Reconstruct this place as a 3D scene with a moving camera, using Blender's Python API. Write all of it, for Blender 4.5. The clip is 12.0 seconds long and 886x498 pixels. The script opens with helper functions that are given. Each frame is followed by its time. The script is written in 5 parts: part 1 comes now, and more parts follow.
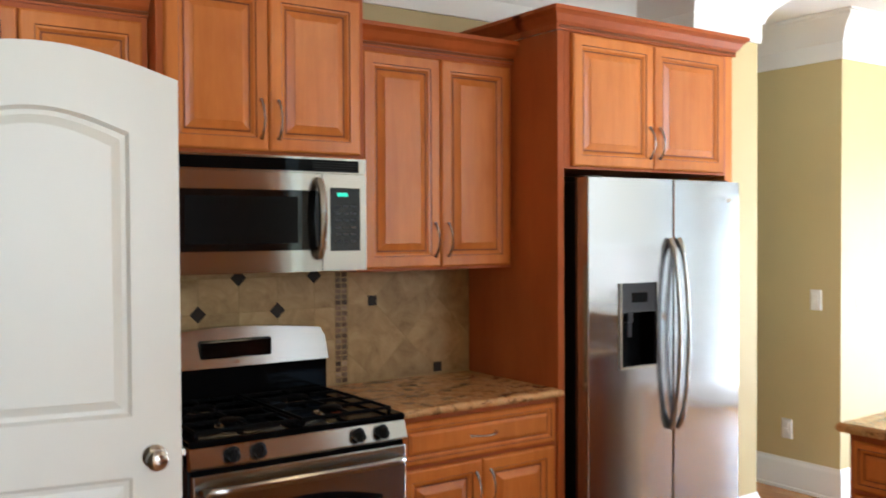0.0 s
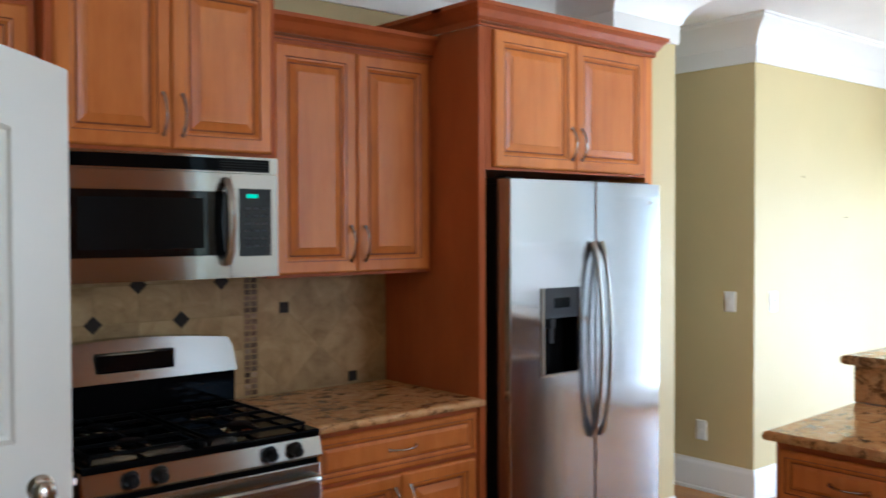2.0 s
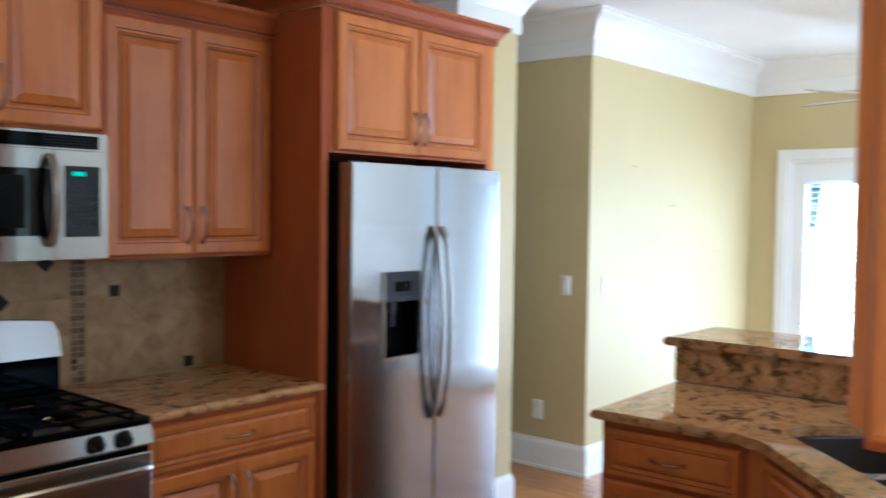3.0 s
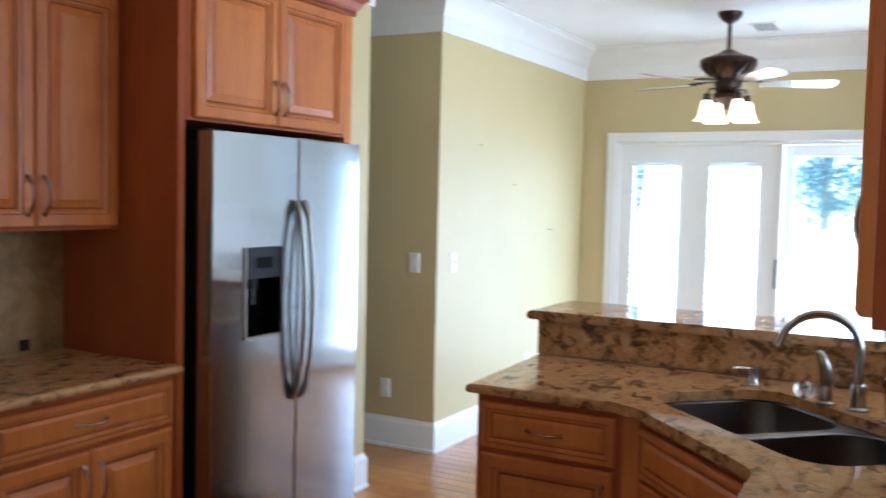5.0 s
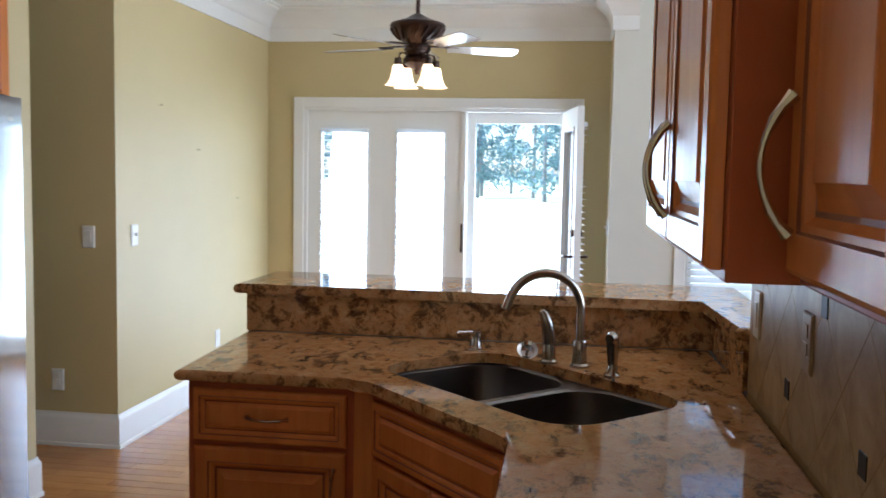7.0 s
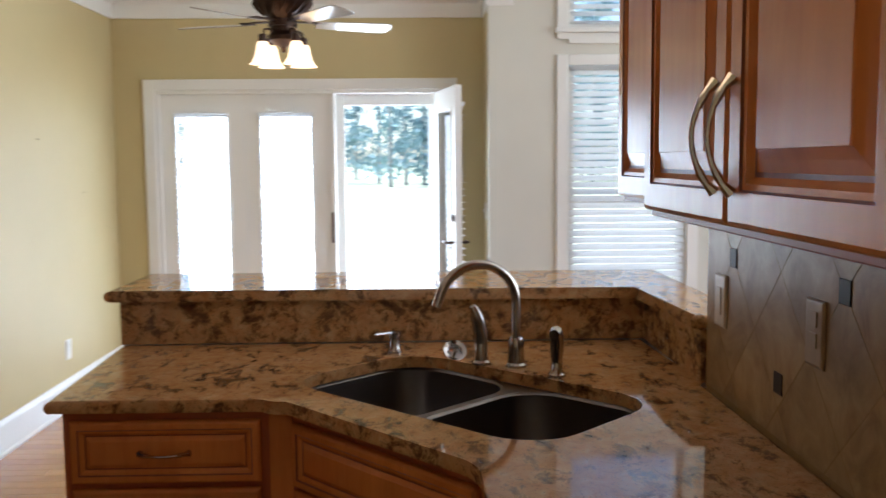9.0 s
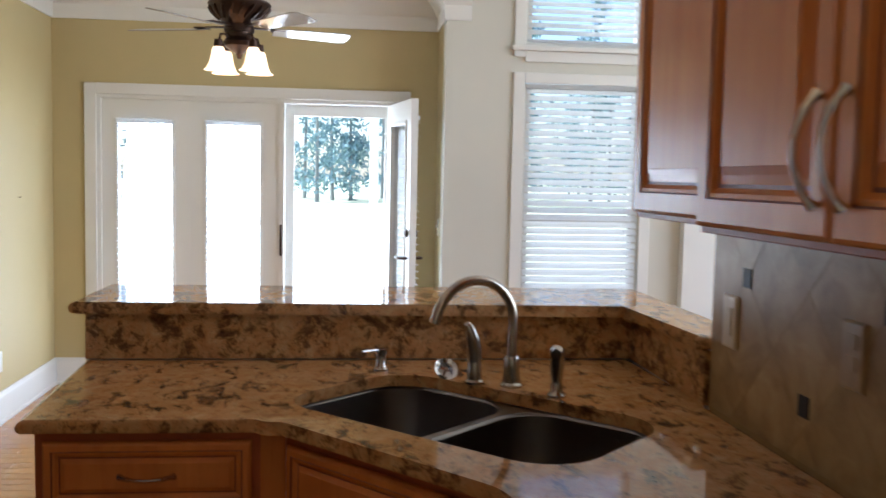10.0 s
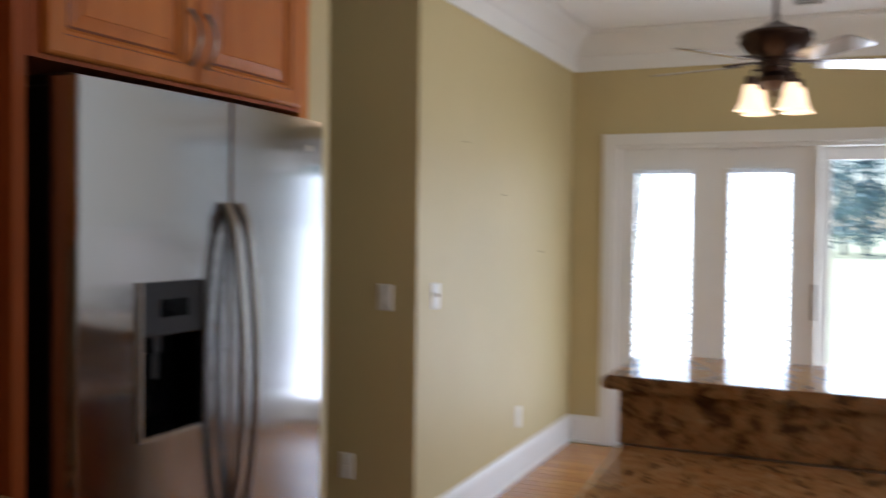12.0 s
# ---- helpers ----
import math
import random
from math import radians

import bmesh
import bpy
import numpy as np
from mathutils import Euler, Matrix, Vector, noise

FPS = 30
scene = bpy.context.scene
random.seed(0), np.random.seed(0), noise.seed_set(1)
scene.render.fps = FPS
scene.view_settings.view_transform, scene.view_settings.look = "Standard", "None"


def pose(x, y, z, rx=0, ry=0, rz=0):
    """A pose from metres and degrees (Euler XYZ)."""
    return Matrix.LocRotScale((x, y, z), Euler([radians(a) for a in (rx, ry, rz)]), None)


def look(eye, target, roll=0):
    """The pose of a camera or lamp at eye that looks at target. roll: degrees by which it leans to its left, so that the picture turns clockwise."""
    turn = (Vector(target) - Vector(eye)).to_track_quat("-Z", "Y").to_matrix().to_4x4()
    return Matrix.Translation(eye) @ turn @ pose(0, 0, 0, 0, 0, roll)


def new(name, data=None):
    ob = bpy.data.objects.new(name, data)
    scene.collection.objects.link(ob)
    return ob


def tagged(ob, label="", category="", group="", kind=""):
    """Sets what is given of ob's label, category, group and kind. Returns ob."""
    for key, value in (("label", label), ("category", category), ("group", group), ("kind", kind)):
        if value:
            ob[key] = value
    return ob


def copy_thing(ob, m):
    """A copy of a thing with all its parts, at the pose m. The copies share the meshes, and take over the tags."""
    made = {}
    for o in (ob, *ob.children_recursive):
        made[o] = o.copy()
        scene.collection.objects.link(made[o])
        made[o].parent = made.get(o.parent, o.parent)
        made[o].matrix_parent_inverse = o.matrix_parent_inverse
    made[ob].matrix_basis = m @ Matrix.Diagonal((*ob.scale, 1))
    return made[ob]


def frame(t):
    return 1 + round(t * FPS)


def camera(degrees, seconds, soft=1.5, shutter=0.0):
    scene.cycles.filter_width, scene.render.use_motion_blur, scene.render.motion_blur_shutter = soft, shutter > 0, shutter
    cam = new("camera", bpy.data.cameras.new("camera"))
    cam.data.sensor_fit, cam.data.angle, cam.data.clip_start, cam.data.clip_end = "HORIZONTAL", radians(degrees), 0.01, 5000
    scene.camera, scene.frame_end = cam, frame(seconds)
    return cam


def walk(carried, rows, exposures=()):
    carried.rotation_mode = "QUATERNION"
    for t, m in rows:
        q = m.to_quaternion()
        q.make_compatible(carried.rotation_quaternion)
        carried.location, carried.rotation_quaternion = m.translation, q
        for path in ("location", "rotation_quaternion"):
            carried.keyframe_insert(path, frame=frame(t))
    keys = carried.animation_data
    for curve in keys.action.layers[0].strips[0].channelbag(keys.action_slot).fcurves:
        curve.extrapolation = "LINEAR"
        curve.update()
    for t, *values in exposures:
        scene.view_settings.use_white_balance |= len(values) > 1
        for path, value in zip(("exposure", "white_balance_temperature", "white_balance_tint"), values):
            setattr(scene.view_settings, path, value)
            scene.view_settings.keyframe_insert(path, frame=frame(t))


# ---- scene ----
cam = camera(51.43, 12.0, soft=1.6, shutter=0.8)
PATH = [
    (0, (1.141, 1.270, 1.544), (2.280, 2.914, 1.502), -0.28),
    (0.5, (1.135, 1.358, 1.565), (2.253, 3.017, 1.543), -0.36),
    (1, (1.165, 1.368, 1.561), (2.306, 3.010, 1.537), -0.25),
    (1.5, (1.226, 1.412, 1.563), (2.425, 3.013, 1.528), -0.43),
    (2, (1.213, 1.421, 1.564), (2.508, 2.945, 1.517), -0.18),
    (2.5, (1.243, 1.431, 1.557), (2.645, 2.856, 1.495), 0.05),
    (3, (1.231, 1.404, 1.570), (2.757, 2.693, 1.486), 0.75),
    (3.2, (1.212, 1.394, 1.562), (2.788, 2.618, 1.478), 0.90),
    (5, (1.179, 1.612, 1.535), (2.931, 2.569, 1.419), 1.30),
    (5.5, (1.151, 1.708, 1.541), (3.015, 2.422, 1.409), 2.71),
    (6, (1.214, 1.769, 1.527), (3.154, 2.236, 1.382), 1.87),
    (6.5, (1.294, 1.811, 1.509), (3.257, 2.161, 1.356), 1.53),
    (8.5, (1.640, 1.984, 1.483), (3.629, 2.066, 1.290), -0.71),
    (9, (1.699, 2.083, 1.482), (3.689, 2.033, 1.291), -0.45),
    (9.5, (1.720, 2.205, 1.477), (3.702, 2.002, 1.301), 0.50),
    (10, (1.799, 2.275, 1.466), (3.781, 2.057, 1.313), 1.18),
    (10.5, (1.974, 2.362, 1.468), (3.968, 2.293, 1.331), 1.73),
    (11, (2.092, 2.402, 1.447), (4.078, 2.618, 1.339), 1.27),
    (11.5, (2.185, 2.457, 1.432), (4.119, 2.958, 1.349), 0.43),
    (12, (2.281, 2.493, 1.461), (4.108, 3.307, 1.406), 0.75),
]
EXPOSURE = [(0.0, 2.5, 5650, 8), (1.5, 2.25, 5250, 7), (2.5, 2.0, 4950, 7), (3.2, 2.0, 4800, 7), (5.0, 1.8, 4800, 7), (5.5, 1.7, 4750, 7), (6.5, 1.38, 5050, 9), (8.5, 1.18, 5500, 12), (9.5, 1.2, 5700, 12), (10.5, 1.06, 5450, 11), (11.5, 0.78, 5600, 14), (12.0, 0.6, 5800, 16)]
walk(cam, [(t, look(eye, target, roll)) for t, eye, target, roll in PATH], EXPOSURE)

# ---- world, sun, large lights ----
world = bpy.data.worlds.new("sky")
scene.world = world
world.use_nodes = True
wn = world.node_tree.nodes
wn.clear()
sky = wn.new("ShaderNodeTexSky")
sky.sky_type = "NISHITA"
sky.sun_disc = False
sky.sun_elevation = radians(60)
sky.sun_rotation = radians(12.5)
wbg = wn.new("ShaderNodeBackground")
wbg.inputs["Strength"].default_value = 0.15
wout = wn.new("ShaderNodeOutputWorld")
world.node_tree.links.new(sky.outputs[0], wbg.inputs[0])
world.node_tree.links.new(wbg.outputs[0], wout.inputs[0])
sun_data = bpy.data.lights.new("sun", "SUN")
sun_data.energy, sun_data.angle, sun_data.color = 5.0, radians(0.5), (1.0, 0.95, 0.86)
sun = new("sun", sun_data)
sun.matrix_basis = look((2, 9, 16), (0, 0, 0))


def daylight_lamp(name, x, y, z, sx, sz, direction, power, color=(0.86, 0.94, 1.0)):
    """An area lamp for daylight, from the patio door or as added fill."""
    d = bpy.data.lights.new(name, "AREA")
    d.shape, d.size, d.size_y, d.energy, d.color = "RECTANGLE", sx, sz, power, color
    ob = new(name, d)
    ob.matrix_basis = look((x, y, z), (x + direction[0], y + direction[1], z + direction[2]))
    return ob


daylight_lamp("patio_door_daylight", 8.62, 2.88, 1.0, 1.95, 1.8, (-1, -0.05, 0.4), 31)
# Added fill towards the range wall, from an assumed south opening.
daylight_lamp("south_fill_daylight", 3.2, -4.22, 2.0, 7.0, 2.8, (0, 1, 0.03), 108, (0.97, 0.97, 0.98))
# Fill lamp added on the entry side; no window is built or known there.
daylight_lamp("entry_fill_light", -2.22, 1.6, 1.6, 2.2, 1.8, (1, 0, 0.0), 5, (1.0, 0.90, 0.78))

# Lamp out of view, assumed from warm streaks; added to lift the kitchen.
assumed_kitchen_lamp = bpy.data.lights.new("assumed_kitchen_lamp", "POINT")
assumed_kitchen_lamp.energy, assumed_kitchen_lamp.color, assumed_kitchen_lamp.shadow_soft_size = 0.75, (1.0, 0.74, 0.44), 0.13
new("assumed_kitchen_lamp", assumed_kitchen_lamp).location = (3.30, 2.70, 2.53)

# ---- materials ----


def nodes_of(name, rough=0.5, metal=0.0, spec=0.5, coat=0.0):
    m = bpy.data.materials.new(name)
    m.use_nodes = True
    t = m.node_tree
    b = t.nodes["Principled BSDF"]
    b.inputs["Roughness"].default_value = rough
    b.inputs["Metallic"].default_value = metal
    b.inputs["Specular IOR Level"].default_value = spec
    b.inputs["Coat Weight"].default_value = coat
    b.inputs["Coat Roughness"].default_value = 0.12
    return m, t, b


def coords(t, scale=(1, 1, 1), kind="Object", rot=(0, 0, 0)):
    tc = t.nodes.new("ShaderNodeTexCoord")
    mp = t.nodes.new("ShaderNodeMapping")
    mp.inputs["Scale"].default_value = scale
    mp.inputs["Rotation"].default_value = [radians(a) for a in rot]
    t.links.new(tc.outputs[kind], mp.inputs[0])
    return mp.outputs[0]


def noise_of(t, vec, scale, detail=4, rough=0.55, distort=0.0):
    n = t.nodes.new("ShaderNodeTexNoise")
    n.inputs["Scale"].default_value = scale
    n.inputs["Detail"].default_value = detail
    n.inputs["Roughness"].default_value = rough
    n.inputs["Distortion"].default_value = distort
    t.links.new(vec, n.inputs["Vector"])
    return n.outputs["Fac"]


def ramp(t, fac, stops):
    r = t.nodes.new("ShaderNodeValToRGB")
    els = r.color_ramp.elements
    while len(els) < len(stops):
        els.new(0.5)
    for e, (p, c) in zip(els, stops):
        e.position, e.color = p, (*c, 1)
    t.links.new(fac, r.inputs[0])
    return r.outputs["Color"]


def mix(t, fac, a, b, mode="MIX"):
    m = t.nodes.new("ShaderNodeMix")
    m.data_type, m.blend_type = "RGBA", mode
    for sock, v in ((m.inputs[0], fac), (m.inputs[6], a), (m.inputs[7], b)):
        if isinstance(v, bpy.types.NodeSocket):
            t.links.new(v, sock)
        elif isinstance(v, (int, float)):
            sock.default_value = v
        else:
            sock.default_value = (*v, 1)
    return m.outputs[2]


def bump(t, b, height, strength=0.2, distance=0.002):
    n = t.nodes.new("ShaderNodeBump")
    n.inputs["Strength"].default_value = strength
    n.inputs["Distance"].default_value = distance
    t.links.new(height, n.inputs["Height"])
    t.links.new(n.outputs[0], b.inputs["Normal"])


def rand_shift(t, color, amount=0.15):
    """Brightens or darkens each object a little by its own random number."""
    oi = t.nodes.new("ShaderNodeObjectInfo")
    mr = t.nodes.new("ShaderNodeMapRange")
    mr.inputs["To Min"].default_value, mr.inputs["To Max"].default_value = 1 - amount, 1 + amount
    t.links.new(oi.outputs["Random"], mr.inputs[0])
    hs = t.nodes.new("ShaderNodeHueSaturation")
    t.links.new(mr.outputs[0], hs.inputs["Value"])
    t.links.new(color, hs.inputs["Color"])
    return hs.outputs[0]


def wood(name, a, b_, rough=0.33, grain=(14, 14, 1.2), coat=0.25, vary=0.06, strong=0.35, spec=0.5):
    """Stained wood: fine grain along z, broad cloudy stain, and a tone of its own for each piece."""
    m, t, b = nodes_of(name, rough, spec=spec, coat=coat)
    v = coords(t, grain)
    oi = t.nodes.new("ShaderNodeObjectInfo")
    add = t.nodes.new("ShaderNodeVectorMath")
    add.operation = "MULTIPLY_ADD"
    add.inputs[1].default_value = (13, 29, 17)
    t.links.new(oi.outputs["Random"], add.inputs[0])
    t.links.new(v, add.inputs[2])
    g = noise_of(t, add.outputs[0], 3.0, 6, 0.6, 0.5)
    mid = [0.5 * (p + q) for p, q in zip(a, b_)]
    fine = ramp(t, g, [(0.25, [m_ + (p - m_) * 2 * strong for m_, p in zip(mid, a)]), (0.75, [m_ + (q - m_) * 2 * strong for m_, q in zip(mid, b_)])])
    cloud = noise_of(t, coords(t, (1, 1, 0.45)), 5.0, 4, 0.6, 0.3)
    c = mix(t, 0.45, fine, ramp(t, cloud, [(0.3, [q * 0.82 for q in a]), (0.7, [q * 1.04 for q in b_])]))
    gold = mix(t, 1.0, c, (1.02, 1.09, 1.05), "MULTIPLY")
    half = t.nodes.new("ShaderNodeMath")
    half.operation = "MULTIPLY"
    half.inputs[1].default_value = 0.7
    t.links.new(oi.outputs["Random"], half.inputs[0])
    c = mix(t, half.outputs[0], c, gold)
    c = rand_shift(t, c, vary)
    t.links.new(c, b.inputs["Base Color"])
    bump(t, b, noise_of(t, v, 9.0, 4), 0.05, 0.001)
    return m


CHERRY = wood("glazed_maple", (0.51, 0.143, 0.026), (0.68, 0.233, 0.050), 0.27, (9, 9, 0.9), 0.0, 0.08, 0.5, 0.42)
GLAZE = wood("brown_glaze", (0.17, 0.045, 0.012), (0.25, 0.075, 0.020), 0.4, coat=0.0, spec=0.2)
CARCASS = wood("cabinet_side_and_shaded_crown", (0.38, 0.085, 0.020), (0.46, 0.118, 0.030), 0.42, (9, 9, 0.9), 0.0, spec=0.22)


def painted(name, color, rough=0.5, strength=0.08, scale=140, var=0.04, coat=0.0):
    m, t, b = nodes_of(name, rough, coat=coat)
    v = coords(t)
    n = noise_of(t, v, 1.3, 3)
    c = ramp(t, n, [(0.3, [q * (1 - var) for q in color]), (0.7, [min(q * (1 + var), 1) for q in color])])
    t.links.new(c, b.inputs["Base Color"])
    bump(t, b, noise_of(t, v, scale, 3), strength, 0.001)
    return m


WALL_GREEN = painted("olive_wall_paint", (0.55, 0.450, 0.228), 0.55, 0.15)
WALL_PALE = painted("pale_wall_paint", (0.66, 0.64, 0.56), 0.6, 0.12)
WHITE = painted("white_trim_paint", (0.80, 0.79, 0.75), 0.35, 0.03)
CEIL = painted("ceiling_paint", (0.87, 0.87, 0.85), 0.8, 0.2, 90)
DOORPAINT = painted("door_paint", (0.67, 0.645, 0.56), 0.38, 0.03)


def granite_of(name, veins):
    """Polished gold stone with dark clusters; veins: how far the dark reaches."""
    m, t, b = nodes_of(name, 0.05, spec=0.38)
    b.inputs["Coat Roughness"].default_value = 0.06
    v = coords(t)
    w = noise_of(t, coords(t, (1, 1.0, 1), rot=(20, 10, 35)), 3.5, 3, 0.5, 1.2)
    f = noise_of(t, v, 26.0, 8, 0.72, 0.6)
    d = noise_of(t, coords(t, (11, 19, 19), rot=(0, 0, 28)), 1.0, 9, 0.74, 0.35)
    base = ramp(t, f, [(0.34, (0.36, 0.14, 0.045)), (0.44, (0.59, 0.28, 0.095)), (0.58, (0.67, 0.39, 0.155)), (0.72, (0.73, 0.52, 0.28))])
    base = mix(t, 0.18, base, ramp(t, w, [(0.35, (0.34, 0.17, 0.06)), (0.65, (0.55, 0.42, 0.24))]))
    dark = ramp(t, d, [(veins, (0, 0, 0)), (veins + 0.06, (0.7, 0.7, 0.7)), (0.66, (1, 1, 1))])
    grey = noise_of(t, coords(t, (7, 12, 10), rot=(0, 0, -20)), 1.0, 8, 0.7, 0.8)
    base = mix(t, ramp(t, grey, [(0.48, (0, 0, 0)), (0.62, (0.55, 0.55, 0.55))]), base, (0.50, 0.285, 0.115))
    c = mix(t, dark, base, ramp(t, f, [(0.35, (0.03, 0.02, 0.014)), (0.65, (0.15, 0.06, 0.022))]))
    sp = t.nodes.new("ShaderNodeTexVoronoi")
    sp.inputs["Scale"].default_value = 120
    t.links.new(v, sp.inputs["Vector"])
    c = mix(t, ramp(t, sp.outputs["Distance"], [(0.10, (0.8, 0.8, 0.8)), (0.2, (0, 0, 0))]), c, (0.05, 0.03, 0.02))
    t.links.new(c, b.inputs["Base Color"])
    return m


GRANITE = granite_of("gold_granite", 0.52)
# Riser's copy: denser clusters, its darker hazy look partly painted into the colour.
GRANITE_DENSE_DARK = granite_of("gold_granite_dense_darkened", 0.485)


def metal_of(name, color, rough, stretch=(1, 1, 1), aniso=0.0, along=None):
    """Metal; brushed across the direction along, in which its reflections spread."""
    m, t, b = nodes_of(name, rough, 1.0)
    b.inputs["Base Color"].default_value = (*color, 1)
    b.inputs["Anisotropic"].default_value = aniso
    if along:
        tv = t.nodes.new("ShaderNodeCombineXYZ")
        tv.inputs[0].default_value, tv.inputs[1].default_value, tv.inputs[2].default_value = along
        t.links.new(tv.outputs[0], b.inputs["Tangent"])
    n = noise_of(t, coords(t, stretch), 6.0, 5, 0.6)
    mr = t.nodes.new("ShaderNodeMapRange")
    mr.inputs["To Min"].default_value, mr.inputs["To Max"].default_value = rough * 0.75, rough * 1.3
    t.links.new(n, mr.inputs[0])
    t.links.new(mr.outputs[0], b.inputs["Roughness"])
    bump(t, b, n, 0.02, 0.001)
    return m


STEEL = metal_of("brushed_steel", (0.35, 0.33, 0.30), 0.22, (0.5, 60, 60), 0.8, (0, 0, 1))
FRIDGE_STEEL = metal_of("fridge_steel", (0.41, 0.415, 0.43), 0.11, (40, 40, 0.6), 1.0, (1, 0, 0))
NICKEL = metal_of("satin_nickel", (0.46, 0.415, 0.36), 0.22)
BRONZE = metal_of("dark_bronze", (0.07, 0.045, 0.035), 0.4)
CHROME = metal_of("chrome", (0.75, 0.75, 0.76), 0.08)
SINK_STEEL = metal_of("sink_steel", (0.23, 0.215, 0.20), 0.30, (1, 1, 1))


def plain(name, color, rough=0.4, metal=0.0, spec=0.5, coat=0.0):
    m, t, b = nodes_of(name, rough, metal, spec, coat)
    n = noise_of(t, coords(t), 25, 3)
    t.links.new(ramp(t, n, [(0.3, [q * 0.9 for q in color]), (0.7, [min(1, q * 1.08) for q in color])]), b.inputs["Base Color"])
    return m


BLACK = plain("black_enamel", (0.003, 0.003, 0.003), 0.10, 0.0, 0.05)
IRON = plain("cast_iron", (0.003, 0.003, 0.003), 0.55, 0.0, 0.06)
BLACK_MATTE = plain("black_plastic", (0.005, 0.005, 0.005), 0.5, 0.0, 0.2)
TAN = plain("tan_plastic", (0.40, 0.27, 0.13), 0.45)
DARK_GLASS = plain("dark_glass", (0.004, 0.004, 0.004), 0.06, 0.0, 0.22)
SCREEN = plain("oven_screen", (0.006, 0.0055, 0.005), 0.3, 0.0, 0.08)
PLASTIC = plain("white_plastic", (0.78, 0.77, 0.72), 0.35)
ALMOND = plain("almond_plastic", (0.68, 0.55, 0.34), 0.4)
SLATE = plain("dark_metal_tile", (0.028, 0.020, 0.014), 0.5, 0.0, 0.2)
GROUT = plain("sand_grout", (0.36, 0.24, 0.10), 0.9)
SUBFLOOR = plain("plywood", (0.30, 0.20, 0.11), 0.9)
PANEL_GREY = plain("grey_control_face", (0.03, 0.03, 0.032), 0.5, 0.0, 0.2)
KEY = plain("grey_key", (0.013, 0.013, 0.014), 0.5)


def stone_tile(name, a, b_, c_, vary=0.10):
    m, t, b = nodes_of(name, 0.42, spec=0.2)
    v = coords(t)
    oi = t.nodes.new("ShaderNodeObjectInfo")
    add = t.nodes.new("ShaderNodeVectorMath")
    add.operation = "MULTIPLY_ADD"
    add.inputs[1].default_value = (31, 17, 23)
    t.links.new(oi.outputs["Random"], add.inputs[0])
    t.links.new(v, add.inputs[2])
    n = noise_of(t, add.outputs[0], 9.0, 6, 0.65, 0.6)
    c = ramp(t, n, [(0.3, a), (0.5, b_), (0.7, c_)])
    c = rand_shift(t, c, vary)
    t.links.new(c, b.inputs["Base Color"])
    bump(t, b, noise_of(t, v, 45, 4), 0.15, 0.001)
    return m


TRAVERTINE = stone_tile("travertine_tile", (0.28, 0.170, 0.070), (0.41, 0.270, 0.120), (0.51, 0.360, 0.175))
MOSAIC = stone_tile("mosaic_stone", (0.06, 0.03, 0.018), (0.20, 0.12, 0.07), (0.40, 0.30, 0.19), 0.6)
OAK = wood("oak_floor", (0.42, 0.170, 0.042), (0.58, 0.270, 0.080), 0.26, (22, 1.6, 22), 0.12, 0.12, 0.5)


def emit(name, color, power):
    m = bpy.data.materials.new(name)
    m.use_nodes = True
    b = m.node_tree.nodes["Principled BSDF"]
    b.inputs["Base Color"].default_value = (*color, 1)
    b.inputs["Emission Color"].default_value = (*color, 1)
    b.inputs["Emission Strength"].default_value = power
    return m


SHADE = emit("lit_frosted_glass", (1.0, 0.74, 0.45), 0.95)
LED = emit("green_display", (0.05, 0.8, 0.5), 0.12)


def glass_of():
    m, t, b = nodes_of("window_glass", 0.0)
    b.inputs["Transmission Weight"].default_value = 1.0
    b.inputs["IOR"].default_value = 1.05
    return m


GLASS = glass_of()


def blind_of():
    """White vinyl slats that let some daylight through."""
    m, t, b = nodes_of("white_blind", 0.5)
    b.inputs["Base Color"].default_value = (0.82, 0.82, 0.81, 1)
    tr = t.nodes.new("ShaderNodeBsdfTranslucent")
    tr.inputs["Color"].default_value = (0.82, 0.84, 0.86, 1)
    mx = t.nodes.new("ShaderNodeMixShader")
    mx.inputs[0].default_value = 0.6
    t.links.new(b.outputs[0], mx.inputs[1])
    t.links.new(tr.outputs[0], mx.inputs[2])
    t.links.new(mx.outputs[0], t.nodes["Material Output"].inputs["Surface"])
    return m


BLIND = blind_of()

# ---- mesh tools ----


def part(name, bm, material, parent=None, label="", smooth=False):
    me = bpy.data.meshes.new(name)
    bmesh.ops.recalc_face_normals(bm, faces=bm.faces)
    bm.to_mesh(me)
    bm.free()
    for m in (material if isinstance(material, (list, tuple)) else [material]):
        me.materials.append(m)
    if smooth:
        me.polygons.foreach_set("use_smooth", [True] * len(me.polygons))
        me.set_sharp_from_angle(angle=radians(35))
    ob = new(name, me)
    if parent is not None:
        ob.parent = parent
    if label:
        ob["label"] = label
    return ob


def flat_faces(ob, least=0.01):
    """Keeps the wide level faces of a slab flat, so that only its rim is shaded round."""
    for p in ob.data.polygons:
        if abs(p.normal.z) > 0.99:
            p.use_smooth = False
    return ob


def thing(name, m, label, category, group="", kind=""):
    ob = new(name)
    ob.empty_display_size = 0.1
    ob.matrix_basis = m
    return tagged(ob, label, category, group, kind)


